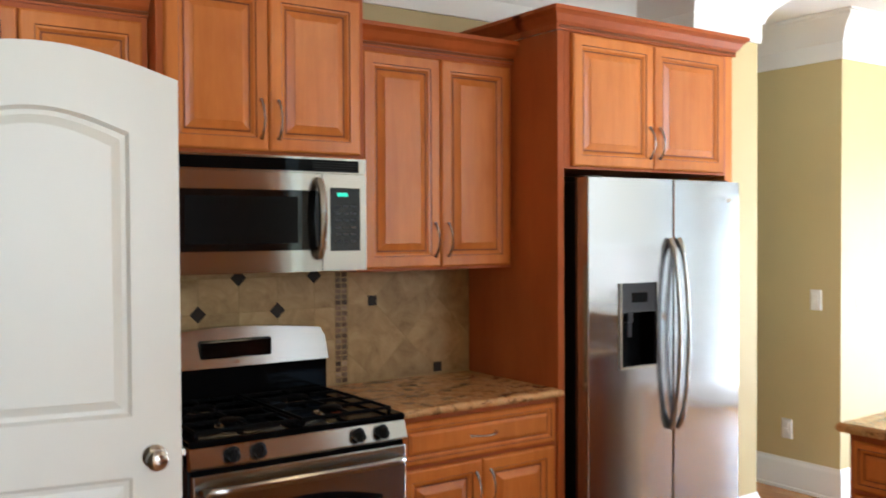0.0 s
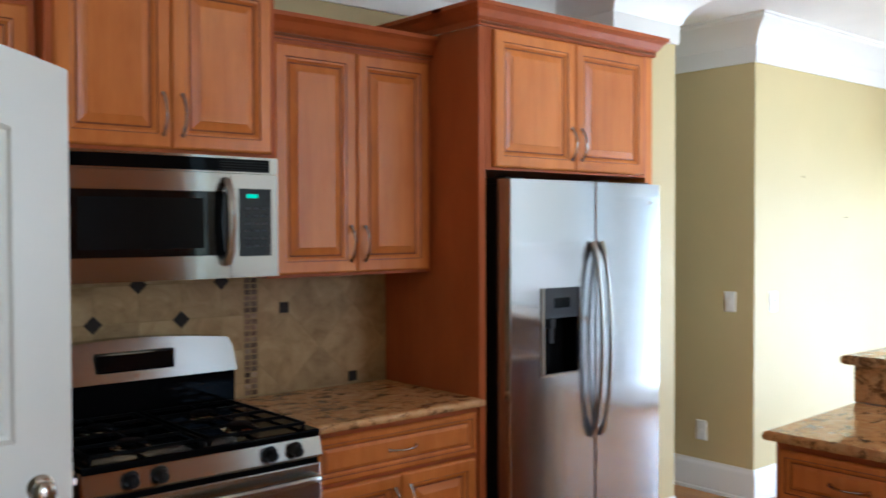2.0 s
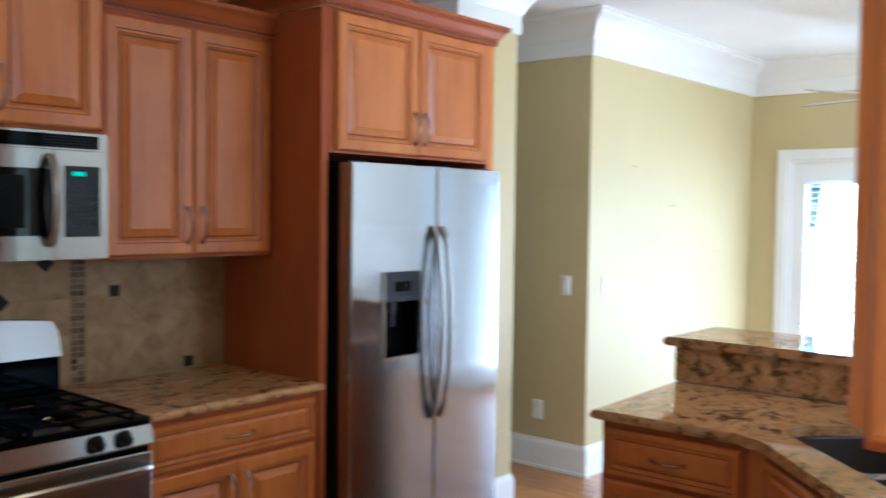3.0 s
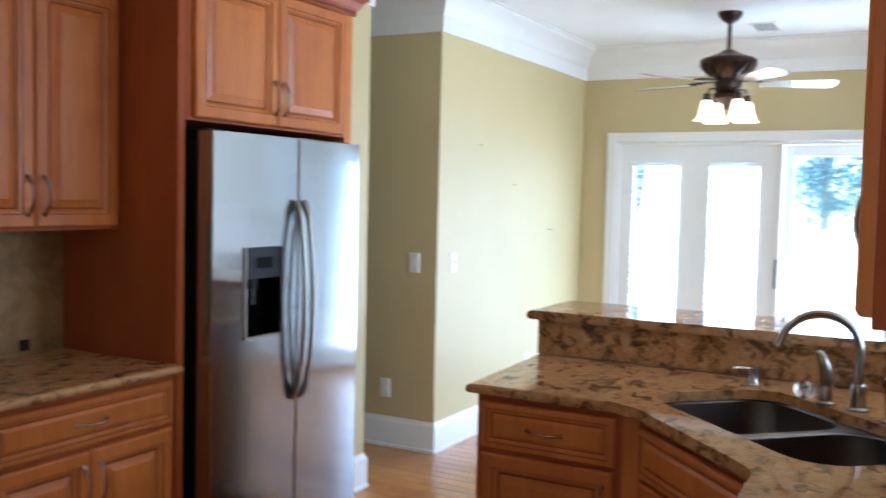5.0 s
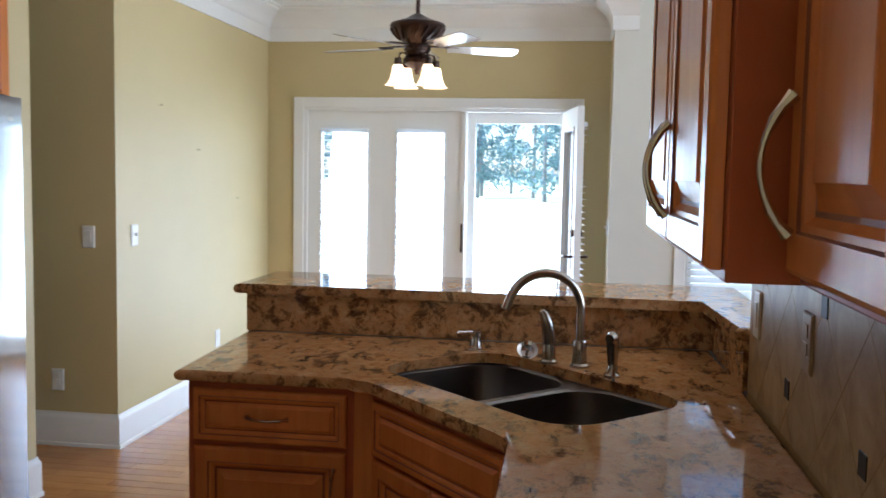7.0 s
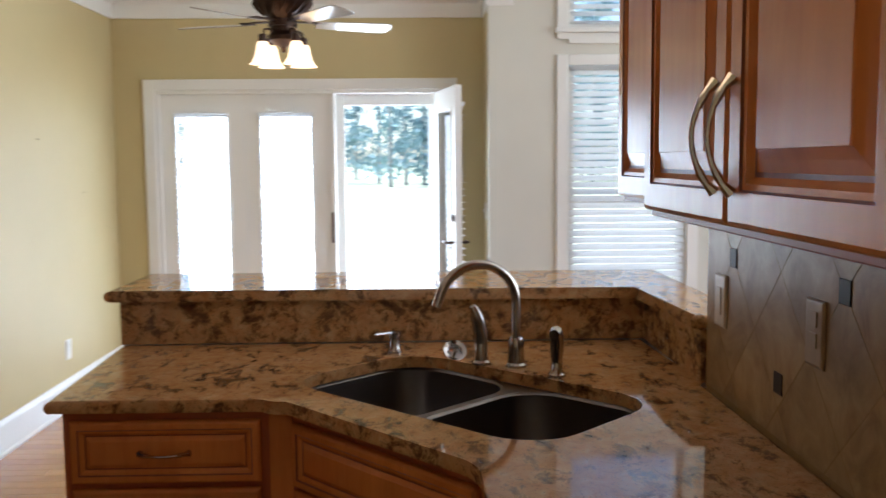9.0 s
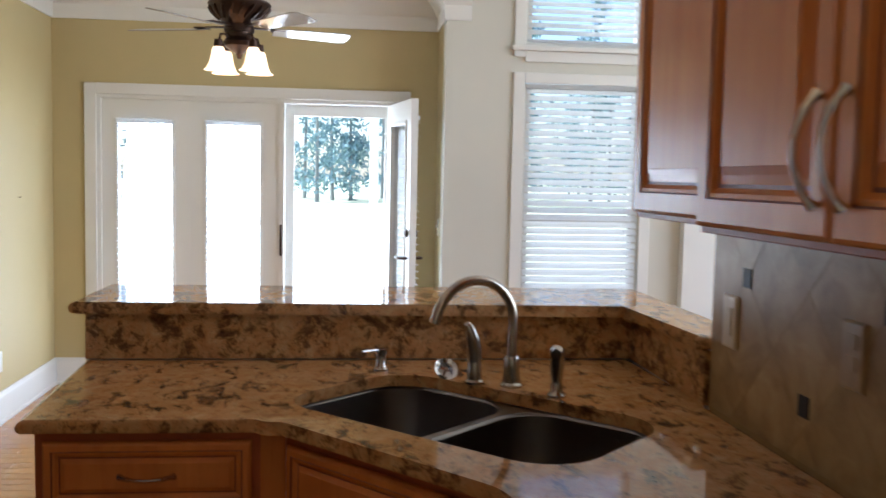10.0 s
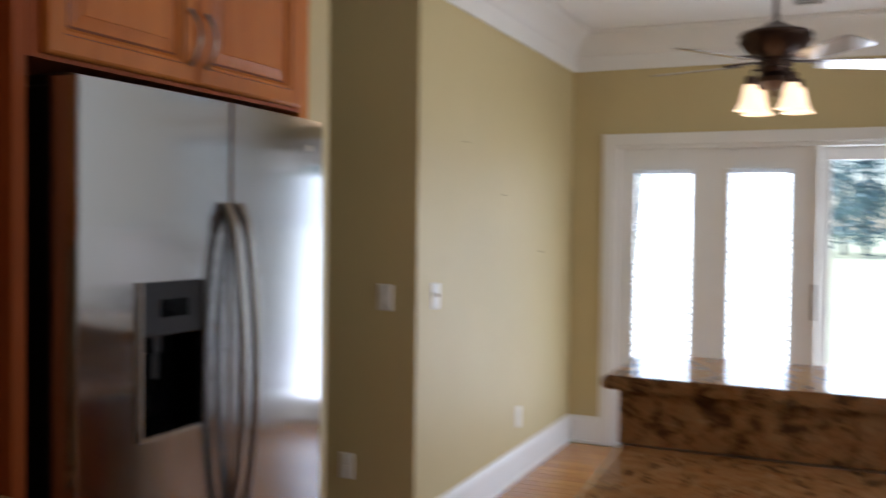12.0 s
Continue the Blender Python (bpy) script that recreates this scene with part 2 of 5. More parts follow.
def box(bm, x0, y0, z0, x1, y1, z1, bev=0.0, mat=0, m=None):
    vs = [bm.verts.new(p) for p in ((x0, y0, z0), (x1, y0, z0), (x1, y1, z0), (x0, y1, z0), (x0, y0, z1), (x1, y0, z1), (x1, y1, z1), (x0, y1, z1))]
    if m is not None:
        for v in vs:
            v.co = m @ v.co
    fs = [bm.faces.new([vs[i] for i in f]) for f in ((3, 2, 1, 0), (4, 5, 6, 7), (0, 1, 5, 4), (1, 2, 6, 5), (2, 3, 7, 6), (3, 0, 4, 7))]
    for f in fs:
        f.material_index = mat
    if bev:
        es = {e for f in fs for e in f.edges}
        r = bmesh.ops.bevel(bm, geom=list(es), offset=bev, segments=2, affect="EDGES", profile=0.5, material=mat)
    return bm


def boxes(*bs, bev=0.0):
    bm = bmesh.new()
    for b in bs:
        box(bm, *b, bev=bev)
    return bm


def lathe(profile, n=24, bm=None, m=None, mat=0, cap=True):
    bm = bm or bmesh.new()
    rings = []
    for r, z in profile:
        ring = [bm.verts.new((r * math.cos(2 * math.pi * i / n), r * math.sin(2 * math.pi * i / n), z)) for i in range(n)]
        rings.append(ring)
    for a, b in zip(rings, rings[1:]):
        for i in range(n):
            f = bm.faces.new((a[i], a[(i + 1) % n], b[(i + 1) % n], b[i]))
            f.material_index = mat
    if cap:
        for ring in (rings[0], rings[-1]):
            bm.faces.new(ring).material_index = mat
    if m is not None:
        for ring in rings:
            for v in ring:
                v.co = m @ v.co
    return bm


def tube(points, radius, n=10, bm=None, closed=False, flat=1.0):
    """A round bar along points; radius is a number or one for each point."""
    bm = bm or bmesh.new()
    pts = [Vector(p) for p in points]
    rings = []
    up = None
    for i, p in enumerate(pts):
        a = pts[max(i - 1, 0)]
        b = pts[min(i + 1, len(pts) - 1)]
        d = (b - a).normalized()
        if up is None:
            up = d.orthogonal().normalized()
        up = (up - d * up.dot(d)).normalized()
        side = d.cross(up)
        r = radius[i] if isinstance(radius, (list, tuple)) else radius
        rings.append([bm.verts.new(p + r * (math.cos(2 * math.pi * k / n) * up + flat * math.sin(2 * math.pi * k / n) * side)) for k in range(n)])
    for a, b in zip(rings, rings[1:]):
        for i in range(n):
            bm.faces.new((a[i], a[(i + 1) % n], b[(i + 1) % n], b[i]))
    bm.faces.new(rings[0])
    bm.faces.new(rings[-1])
    return bm


def prism(outline, z0, z1, bev=0.0, bm=None):
    """An outline in x and y raised from z0 to z1, with its upper and lower rims rounded."""
    bm = bm or bmesh.new()
    lo = [bm.verts.new((x, y, z0)) for x, y in outline]
    hi = [bm.verts.new((x, y, z1)) for x, y in outline]
    n = len(outline)
    bottom, top = bm.faces.new(lo[::-1]), bm.faces.new(hi)
    for i in range(n):
        bm.faces.new((lo[i], lo[(i + 1) % n], hi[(i + 1) % n], hi[i]))
    if bev:
        bmesh.ops.bevel(bm, geom=list(top.edges) + list(bottom.edges), offset=bev, segments=3, affect="EDGES", profile=0.5)
    return bm


def profile_run(profile, path, up=(0, 0, 1), bm=None):
    """Sweeps a profile of (out, z) along a level path of (x, y), with mitred corners; out is to the right of the path."""
    bm = bm or bmesh.new()
    pts = [Vector(p) for p in path]
    rings = []
    for i, p in enumerate(pts):
        d0 = (p - pts[i - 1]).normalized() if i else None
        d1 = (pts[i + 1] - p).normalized() if i < len(pts) - 1 else None
        n0 = Vector((d0.y, -d0.x)) if d0 else None
        n1 = Vector((d1.y, -d1.x)) if d1 else None
        if n0 and n1:
            n = (n0 + n1).normalized()
            n = n / max(n.dot(n0), 0.2)
        else:
            n = n0 or n1
        rings.append([bm.verts.new((p.x + o * n.x, p.y + o * n.y, z)) for o, z in profile])
    k = len(profile)
    for a, b in zip(rings, rings[1:]):
        for i in range(k):
            bm.faces.new((a[i], a[(i + 1) % k], b[(i + 1) % k], b[i]))
    bm.faces.new(rings[0])
    bm.faces.new(rings[-1][::-1])
    return bm


def panel_rings(w, h, rings, bm=None, x0=0.0, z0=0.0, glaze=()):
    """A leaf w wide and h high in the x-z plane that faces -y: rings of (inset, front), glaze names the ring gaps in the second material."""
    bm = bm or bmesh.new()
    loops = []
    for ins, fr in rings:
        loops.append([bm.verts.new((x0 + x, -fr, z0 + z)) for x, z in ((ins, ins), (w - ins, ins), (w - ins, h - ins), (ins, h - ins))])
    for k, (a, b) in enumerate(zip(loops, loops[1:])):
        for i in range(4):
            f = bm.faces.new((a[i], a[(i + 1) % 4], b[(i + 1) % 4], b[i]))
            f.material_index = 1 if k in glaze else 0
    bm.faces.new(loops[0][::-1])
    bm.faces.new(loops[-1])
    return bm


def cabinet_door(parent, x, z, w, h, y=0.0, name="door", frame_w=0.058):
    """A raised-panel leaf with glazed grooves; its back lies at y, it faces -y."""
    f = frame_w
    r = [(0, 0), (0, 0.012), (0.003, 0.017), (0.008, 0.02), (f - 0.014, 0.02), (f - 0.011, 0.0165), (f - 0.004, 0.0155), (f, 0.011), (f + 0.004, 0.007),
         (f + 0.010, 0.007), (f + 0.024, 0.0115), (f + 0.036, 0.0165), (f + 0.0365, 0.0190)]
    if min(w, h) < 0.2:
        f = 0.032
        r = [(0, 0), (0, 0.012), (0.003, 0.017), (0.007, 0.02), (f - 0.012, 0.02), (f - 0.009, 0.0165), (f - 0.003, 0.0155), (f, 0.012), (f + 0.003, 0.010), (f + 0.006, 0.010), (f + 0.014, 0.0155), (f + 0.017, 0.0175)]
    bm = panel_rings(w, h, r, glaze=(4, 8))
    ob = part(name, bm, (CHERRY, GLAZE), parent)
    ob.location = (x, y, z)
    return ob


def bow_handle(parent, x, z, length=0.13, vertical=True, y=-0.02, name="handle"):
    """An arched satin-nickel pull fixed to a leaf."""
    pts, rad = [], []
    for i in range(13):
        s = i / 12
        a = (s - 0.5) * length
        out = 0.004 + 0.030 * math.sin(math.pi * s) ** 0.75
        pts.append((0, -out, a) if vertical else (a, -out, 0))
        rad.append(0.0054 - 0.0018 * math.sin(math.pi * s) + (0.003 if i in (0, 12) else 0.0015 if i in (2, 10) else 0))
    bm = tube(pts, rad, 8)
    ob = part(name, bm, NICKEL, parent, "satin nickel bow handle", True)
    ob.location = (x, y, z)
    return ob


def cabinet_crown(bm, x0, x1, yf, yb, z, left=True, right=True, h=0.085, out=0.055):
    prof = [(0, z), (0.010, z), (0.012, z + 0.022), (0.016, z + 0.026), (0.022, z + 0.032), (0.036, z + 0.056), (0.048, z + 0.066), (out, z + 0.070), (out, z + h), (0, z + h)]
    path = ([(x0, yb)] if left else []) + [(x0, yf), (x1, yf)] + ([(x1, yb)] if right else [])
    return profile_run([(o, q) for o, q in prof], path, bm=bm)


def rope_bead(x0, x1, y, z, r=0.0062, pitch=0.012):
    """A small twisted moulding along x."""
    n = int((x1 - x0) / (pitch / 2))
    pts = [(x0 + (x1 - x0) * i / n, y, z) for i in range(n + 1)]
    return tube(pts, [r * (1.0 if i % 2 else 0.86) for i in range(n + 1)], 6)


# ---- large structure ----
CEILING = 2.73
NORTH, SOUTH, EAST, BREAK = 4.60, 1.357, 8.30, 4.229
HALL0, HALL1 = 5.15, 5.90
DY0, DY1, DTOP, STUB = 1.882, 3.945, 1.994, 1.62   # patio door opening, and the return beside it
LX = 7.80              # living room face of the window wall
WY0, WY1 = 0.30, 1.10  # its windows


def structure(name, bm, mat, label, category):
    return tagged(part(name, bm, mat), label, category, kind="structure")


floor = structure("floor", boxes((-2.2, STUB, -0.12, EAST + 0.16, 6.0, -0.016), (-2.2, -4.2, -0.12, LX + 0.16, STUB, -0.016)), SUBFLOOR, "subfloor under honey oak planks", "floor")
structure("ceiling", boxes((-2.2, SOUTH - 0.12, CEILING, EAST + 0.16, 6.0, CEILING + 0.15)), CEIL, "flat white painted ceiling of kitchen and breakfast room", "ceiling")
structure("ceiling_living", boxes((-2.2, -4.3, 4.2, LX + 0.16, SOUTH, 4.35)), CEIL, "high white painted living room ceiling", "ceiling")
structure("wall_north", boxes((1.14, NORTH, -0.02, 4.66, NORTH + 0.12, CEILING)), WALL_GREEN, "olive green painted kitchen wall behind the range", "wall")
structure("wall_fridge_end", boxes((4.66, BREAK, -0.02, HALL0, NORTH + 0.12, CEILING)), WALL_GREEN, "olive green wall end beside the fridge alcove", "wall")
# The second box is an unseen closing wall, added to keep sun out.
structure("wall_hall", boxes((HALL1, BREAK, -0.02, HALL1 + 0.12, 6.0, CEILING), (1.26, 5.9, -0.02, HALL1, 6.0, CEILING)), WALL_GREEN, "olive green wall of the side passage, with an unseen closing wall added", "wall")
structure("wall_breakfast", boxes((HALL1 + 0.12, BREAK, -0.02, EAST + 0.16, BREAK + 0.12, CEILING)), WALL_GREEN, "olive green breakfast room wall with light switch", "wall")
structure("wall_east", boxes((EAST, DY1, -0.02, EAST + 0.16, BREAK, CEILING), (EAST, STUB, -0.02, EAST + 0.16, DY0, CEILING), (EAST, DY0, DTOP, EAST + 0.16, DY1, CEILING)),
          WALL_GREEN, "olive green wall around the patio doors", "wall")
structure("wall_stub", boxes((LX + 0.16, STUB - 0.12, -0.02, EAST + 0.16, STUB, CEILING)), WALL_GREEN, "short olive return wall between breakfast and living rooms", "wall")
structure("wall_south", boxes((1.96, SOUTH - 0.12, -0.02, 3.97, SOUTH, CEILING)), WALL_PALE, "kitchen wall behind the tiled backsplash", "wall")
structure("header_living", boxes((-2.2, SOUTH - 0.12, CEILING + 0.15, LX, SOUTH, 4.2)), WALL_PALE, "pale header above the opening to the living room", "wall")
structure("wall_living", boxes((LX, WY1, -0.02, LX + 0.16, STUB, CEILING), (LX, WY1, CEILING, LX + 0.16, SOUTH, 4.2), (LX, -4.2, -0.02, LX + 0.16, WY0, 4.2), (LX, WY0, -0.02, LX + 0.16, WY1, 0.39), (LX, WY0, 2.118, LX + 0.16, WY1, 2.318), (LX, WY0, 3.28, LX + 0.16, WY1, 4.2)),
          WALL_PALE, "pale painted living room wall with stacked windows", "wall")
# Unseen end wall; its wide opening is made up to hold the south fill.
structure("wall_living_south", boxes((-2.2, -4.3, -0.02, -0.15, -4.2, 4.2), (7.35, -4.3, -0.02, LX + 0.16, -4.2, 4.2), (-0.15, -4.3, -0.02, 7.35, -4.2, 0.55), (-0.15, -4.3, 3.45, 7.35, -4.2, 4.2)), WALL_PALE, "pale living room end wall, unseen, with an opening added for fill light", "wall")
structure("wall_west", boxes((-2.3, -4.2, -0.02, -2.2, 6.0, 4.2)), WALL_PALE, "pale wall behind the walk", "wall")
structure("wall_pantry", boxes((1.14, 3.90, -0.02, 1.26, NORTH, CEILING), (1.14, 3.0, 2.1, 1.26, 3.90, CEILING), (-2.2, 2.88, -0.02, 1.26, 3.0, CEILING), (-2.2, 5.9, -0.02, 1.26, 6.0, CEILING)), WALL_GREEN, "olive green pantry wall", "wall")


def crown_profile(z=CEILING):
    return [(0, z - 0.245), (0.012, z - 0.245), (0.016, z - 0.225), (0.016, z - 0.15), (0.028, z - 0.135), (0.034, z - 0.115), (0.06, z - 0.075), (0.10, z - 0.045), (0.125, z - 0.028), (0.13, z - 0.012), (0.145, z - 0.010), (0.145, z), (0, z)]


def base_profile():
    return [(0, 0.001), (0.022, 0.001), (0.022, 0.018), (0.016, 0.022), (0.016, 0.15), (0.012, 0.163), (0.006, 0.172), (0.005, 0.184), (0, 0.184)]


# the rooms' faces lie to the right of these runs
tagged(part("crown_molding", profile_run(crown_profile(), [(1.26, 2.9), (1.26, NORTH), (4.66, NORTH), (4.66, BREAK), (HALL0, BREAK), (HALL0, 5.9), (HALL1, 5.9), (HALL1, BREAK), (EAST, BREAK), (EAST, STUB), (LX, STUB), (LX, STUB - 0.16)]), WHITE, None, "", True),
       "wide white crown molding around kitchen and breakfast room", "molding", kind="structure")
tagged(part("baseboard", profile_run(base_profile(), [(4.66, BREAK), (HALL0, BREAK), (HALL0, 5.9), (HALL1, 5.9), (HALL1, BREAK), (EAST, BREAK), (EAST, DY1 + 0.072)]), WHITE, None, "", True),
       "tall white baseboard along the breakfast room", "baseboard", kind="structure")
tagged(part("baseboard", profile_run(base_profile(), [(EAST, DY0 - 0.072), (EAST, STUB), (LX, STUB), (LX, WY1 - 1.0)]), WHITE, None, "", True), "white baseboard by the patio door", "baseboard", kind="structure")

# ---- cabinets ----


def upper_unit(x0, x1, yb, yf, z0, z1, doors, label, group, crown=True, cl=True, cr=True, facing=1, handle_len=0.13, fill=(0.02, 0.02), hinge_out=None):
    """A wall cabinet along x; facing 1 looks to -y, -1 to +y. doors is the number of leaves."""
    w, d = x1 - x0, abs(yb - yf)
    body_d = d - 0.02
    if facing == 1:
        base = pose(x0, yf + 0.02, z0)
    else:
        base = pose(x1, yf - 0.02, z0, 0, 0, 180)
    u = thing("wall_cabinet", base, label, "cabinet", group)
    h = z1 - z0
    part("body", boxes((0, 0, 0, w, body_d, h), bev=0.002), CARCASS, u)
    n = doors
    inner = w - fill[0] - fill[1]
    lw = inner / n
    for i in range(n):
        dw = lw - 0.004
        x = fill[0] + i * lw + 0.002
        leaf = cabinet_door(u, x, 0.012, dw, h - 0.03 - (0.03 if crown else 0), -0.001)
        if n == 2:
            hx = dw - 0.03 if i == 0 else 0.03
        else:
            hx = dw - 0.03 if hinge_out == "left" else 0.03
        bow_handle(leaf, hx, 0.022 + handle_len / 2 + 0.02, handle_len)
    if crown:
        # Crown gets the darker side wood: its shade is put into the colour.
        c = cabinet_crown(bmesh.new(), 0, w, 0, body_d, h - 0.03, cl, cr)
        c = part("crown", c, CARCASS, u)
        part("rope_bead", rope_bead(0.0, w, -0.013, h - 0.017), GLAZE, c, "", True)
    return u


upper_unit(1.28, 2.065, NORTH, 4.265, 1.386, 2.265, 2, "glazed maple wall cabinet beside the microwave cabinet", "range wall cabinets", cl=False, cr=False)
upper_unit(2.07, 2.83, NORTH, 4.195, 1.803, 2.42, 2, "glazed maple wall cabinet above the microwave", "range wall cabinets")
upper_unit(2.835, 3.583, NORTH, 4.265, 1.385, 2.265, 2, "glazed maple wall cabinet over the granite counter", "range wall cabinets", cl=False, cr=False)

# fridge surround
fs = thing("fridge_surround", pose(0, 0, 0), "tall glazed maple fridge surround with two upper doors and crown", "cabinet")
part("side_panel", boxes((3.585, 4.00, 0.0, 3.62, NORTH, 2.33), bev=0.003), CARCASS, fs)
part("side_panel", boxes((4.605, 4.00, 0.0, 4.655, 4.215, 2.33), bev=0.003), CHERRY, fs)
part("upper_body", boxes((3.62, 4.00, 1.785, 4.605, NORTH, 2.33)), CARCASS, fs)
for i in range(2):
    leaf = cabinet_door(fs, 3.652 + i * 0.464, 1.795, 0.460, 0.528, 3.999)
    bow_handle(leaf, 0.432 if i == 0 else 0.028, 0.11, 0.13)
# These crowns are darkened the same way, as they lean into shade.
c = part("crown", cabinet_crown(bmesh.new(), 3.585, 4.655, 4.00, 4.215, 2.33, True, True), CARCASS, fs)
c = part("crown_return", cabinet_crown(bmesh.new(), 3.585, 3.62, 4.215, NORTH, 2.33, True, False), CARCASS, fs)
part("rope_bead", rope_bead(3.585, 4.655, 3.987, 2.343), GLAZE, fs, "", True)

# base unit right of the range
def base_unit(m, w, depth, label, leaves=2, drawer=True, group="", h=0.881):
    u = thing("base_cabinet", m, label, "cabinet", group)
    part("body", boxes((0, 0, 0.10, w, depth, h), bev=0.002), CARCASS, u)
    part("toe_kick", boxes((0.0, 0.06, 0.0, w, 0.08, 0.10)), CARCASS, u)
    top = h - 0.02
    if drawer:
        dr = cabinet_door(u, 0.02, top - 0.155, w - 0.04, 0.155, -0.001, "drawer")
        bow_handle(dr, (w - 0.04) / 2, 0.0775, 0.12, False)
        top -= 0.17
    lw = (w - 0.04) / leaves
    for i in range(leaves):
        leaf = cabinet_door(u, 0.02 + i * lw + 0.002, 0.13, lw - 0.004, top - 0.13, -0.001)
        hx = lw - 0.036 if (leaves == 1 or i == 0) else 0.032
        bow_handle(leaf, hx, top - 0.13 - 0.11, 0.13)
    return u


base_unit(pose(2.822, 4.01, 0), 0.76, 0.585, "glazed maple base cabinet between range and fridge")
base_unit(pose(1.28, 4.01, 0), 0.775, 0.585, "glazed maple base cabinet beside the range")
ct = tagged(flat_faces(part("countertop", prism([(2.821, 3.962), (3.583, 3.962), (3.583, NORTH - 0.012), (2.821, NORTH - 0.012)], 0.883, 0.915, 0.0145), GRANITE, None, "", True)), "polished gold granite counter beside the range", "countertop")
tagged(part("countertop", prism([(1.27, 3.962), (2.056, 3.962), (2.056, NORTH - 0.012), (1.27, NORTH - 0.012)], 0.883, 0.915, 0.0145), GRANITE, None, "", True), "polished gold granite counter behind the pantry door", "countertop")

# ---- fridge ----
fr = thing("refrigerator", pose(3.655, 3.905, 0), "stainless side-by-side refrigerator with dispenser, in maple surround", "refrigerator")
FW, FH = 0.925, 1.748
part("body", boxes((0.006, 0.075, 0.02, FW - 0.006, 0.68, FH - 0.015), bev=0.005), BLACK_MATTE, fr)
for hx in (0.02, FW - 0.12):
    part("hinge_cover", boxes((hx, 0.04, FH - 0.014, hx + 0.10, 0.16, FH + 0.010), bev=0.004), BLACK_MATTE, fr)
SPLIT = 0.468
BOW = 0.02


def fridge_door(x0, x1, hole=None):
    """A door that shares one shallow bow in plan with its neighbour, with a rectangular hole for the dispenser."""
    xs = sorted({x0, x0 + 0.004, x1 - 0.004, x1, *[x0 + (x1 - x0) * k / 10 for k in range(1, 10)], *((hole[0], hole[1]) if hole else ())})
    zs = [0.08, 0.09, *((hole[2], hole[3]) if hole else ()), FH - 0.008, FH]
    bm = bmesh.new()

    def front(x):
        s = 2 * x / FW - 1
        edge = 0.003 if x in (x0, x1) else 0.0
        return -0.003 - BOW * (1 - s * s) + edge

    grid = {(i, j): bm.verts.new((x, front(x), z)) for i, x in enumerate(xs) for j, z in enumerate(zs)}
    back = {(i, j): bm.verts.new((x, 0.07, z)) for i, x in enumerate(xs) for j, z in enumerate(zs)}
    for i in range(len(xs) - 1):
        for j in range(len(zs) - 1):
            if hole and hole[0] <= xs[i] < hole[1] and hole[2] <= zs[j] < hole[3]:
                continue
            bm.faces.new((grid[i, j], grid[i + 1, j], grid[i + 1, j + 1], grid[i, j + 1]))
    ni, nj = len(xs) - 1, len(zs) - 1
    for i in range(ni):
        bm.faces.new((grid[i, nj], grid[i + 1, nj], back[i + 1, nj], back[i, nj]))
        bm.faces.new((grid[i, 0], back[i, 0], back[i + 1, 0], grid[i + 1, 0]))
    for j in range(nj):
        bm.faces.new((grid[0, j], grid[0, j + 1], back[0, j + 1], back[0, j]))
        bm.faces.new((grid[ni, j], back[ni, j], back[ni, j + 1], grid[ni, j + 1]))
    return bm


HOLE = (0.165, 0.365, 0.985, 1.325)
d1 = part("door", fridge_door(0.0, SPLIT - 0.003, HOLE), FRIDGE_STEEL, fr, "stainless freezer door with water dispenser", True)
# Black strip added in the door gap to stand in for its shade.
part("seam_shade_strip", boxes((SPLIT - 0.0028, 0.006 - BOW, 0.085, SPLIT + 0.0028, 0.068, FH - 0.004)), BLACK_MATTE, fr)
d2 = part("door", fridge_door(SPLIT + 0.003, FW), FRIDGE_STEEL, fr, "stainless fridge door", True)


def curved_bar(x, z0, z1, sx):
    pts = []
    for i in range(21):
        s = i / 20
        bulge = math.sin(math.pi * s) ** 0.55
        pts.append((x + sx * 0.001 * bulge, -0.008 - BOW - 0.055 * bulge, z0 + (z1 - z0) * s))
    return tube(pts, [0.017 if i in (0, 1, 19, 20) else 0.0115 for i in range(21)], 12, flat=0.85)


part("handle", curved_bar(SPLIT - 0.026, 0.71, 1.50, -1), STEEL, d1, "bowed stainless bar handle", True)
part("handle", curved_bar(SPLIT + 0.026, 0.71, 1.50, 1), STEEL, d2, "bowed stainless bar handle", True)
DY = BOW * 0.75
disp = part("dispenser", boxes((HOLE[0], 0.055, HOLE[2], HOLE[1], 0.066, HOLE[3])), BLACK, d1, "black dispenser niche")
for sx in (HOLE[0] - 0.001, HOLE[1] - 0.008):
    part("niche_side", boxes((sx, -0.002 - DY, HOLE[2], sx + 0.009, 0.055, 1.204)), BLACK, disp)
part("dispenser_frame", boxes((HOLE[0] - 0.008, -0.009 - DY, HOLE[2] - 0.008, HOLE[1] + 0.006, 0.05, HOLE[2] + 0.002), (HOLE[0] - 0.008, -0.009 - DY, HOLE[2], HOLE[0], 0.01 - DY, HOLE[3]), (HOLE[1], -0.009 - DY, HOLE[2], HOLE[1] + 0.006, 0.01 - DY, HOLE[3])), STEEL, disp)
part("control_face", boxes((HOLE[0], -0.004 - DY, 1.205, HOLE[1], 0.055, HOLE[3]), bev=0.002), PANEL_GREY, disp, "grey control face")
part("display", boxes((HOLE[0] + 0.06, -0.006 - DY, 1.245, HOLE[1] - 0.05, -0.0035 - DY, 1.285)), BLACK, disp)
part("spigot", boxes((HOLE[0] + 0.08, 0.02, 1.16, HOLE[0] + 0.11, 0.05, 1.206), (HOLE[0] + 0.083, 0.025, 1.10, HOLE[0] + 0.107, 0.03, 1.16), bev=0.003), KEY, disp)
part("badge", boxes((FW - 0.10, -0.012, 1.66, FW - 0.07, 0.0, 1.675)), CHROME, d2)
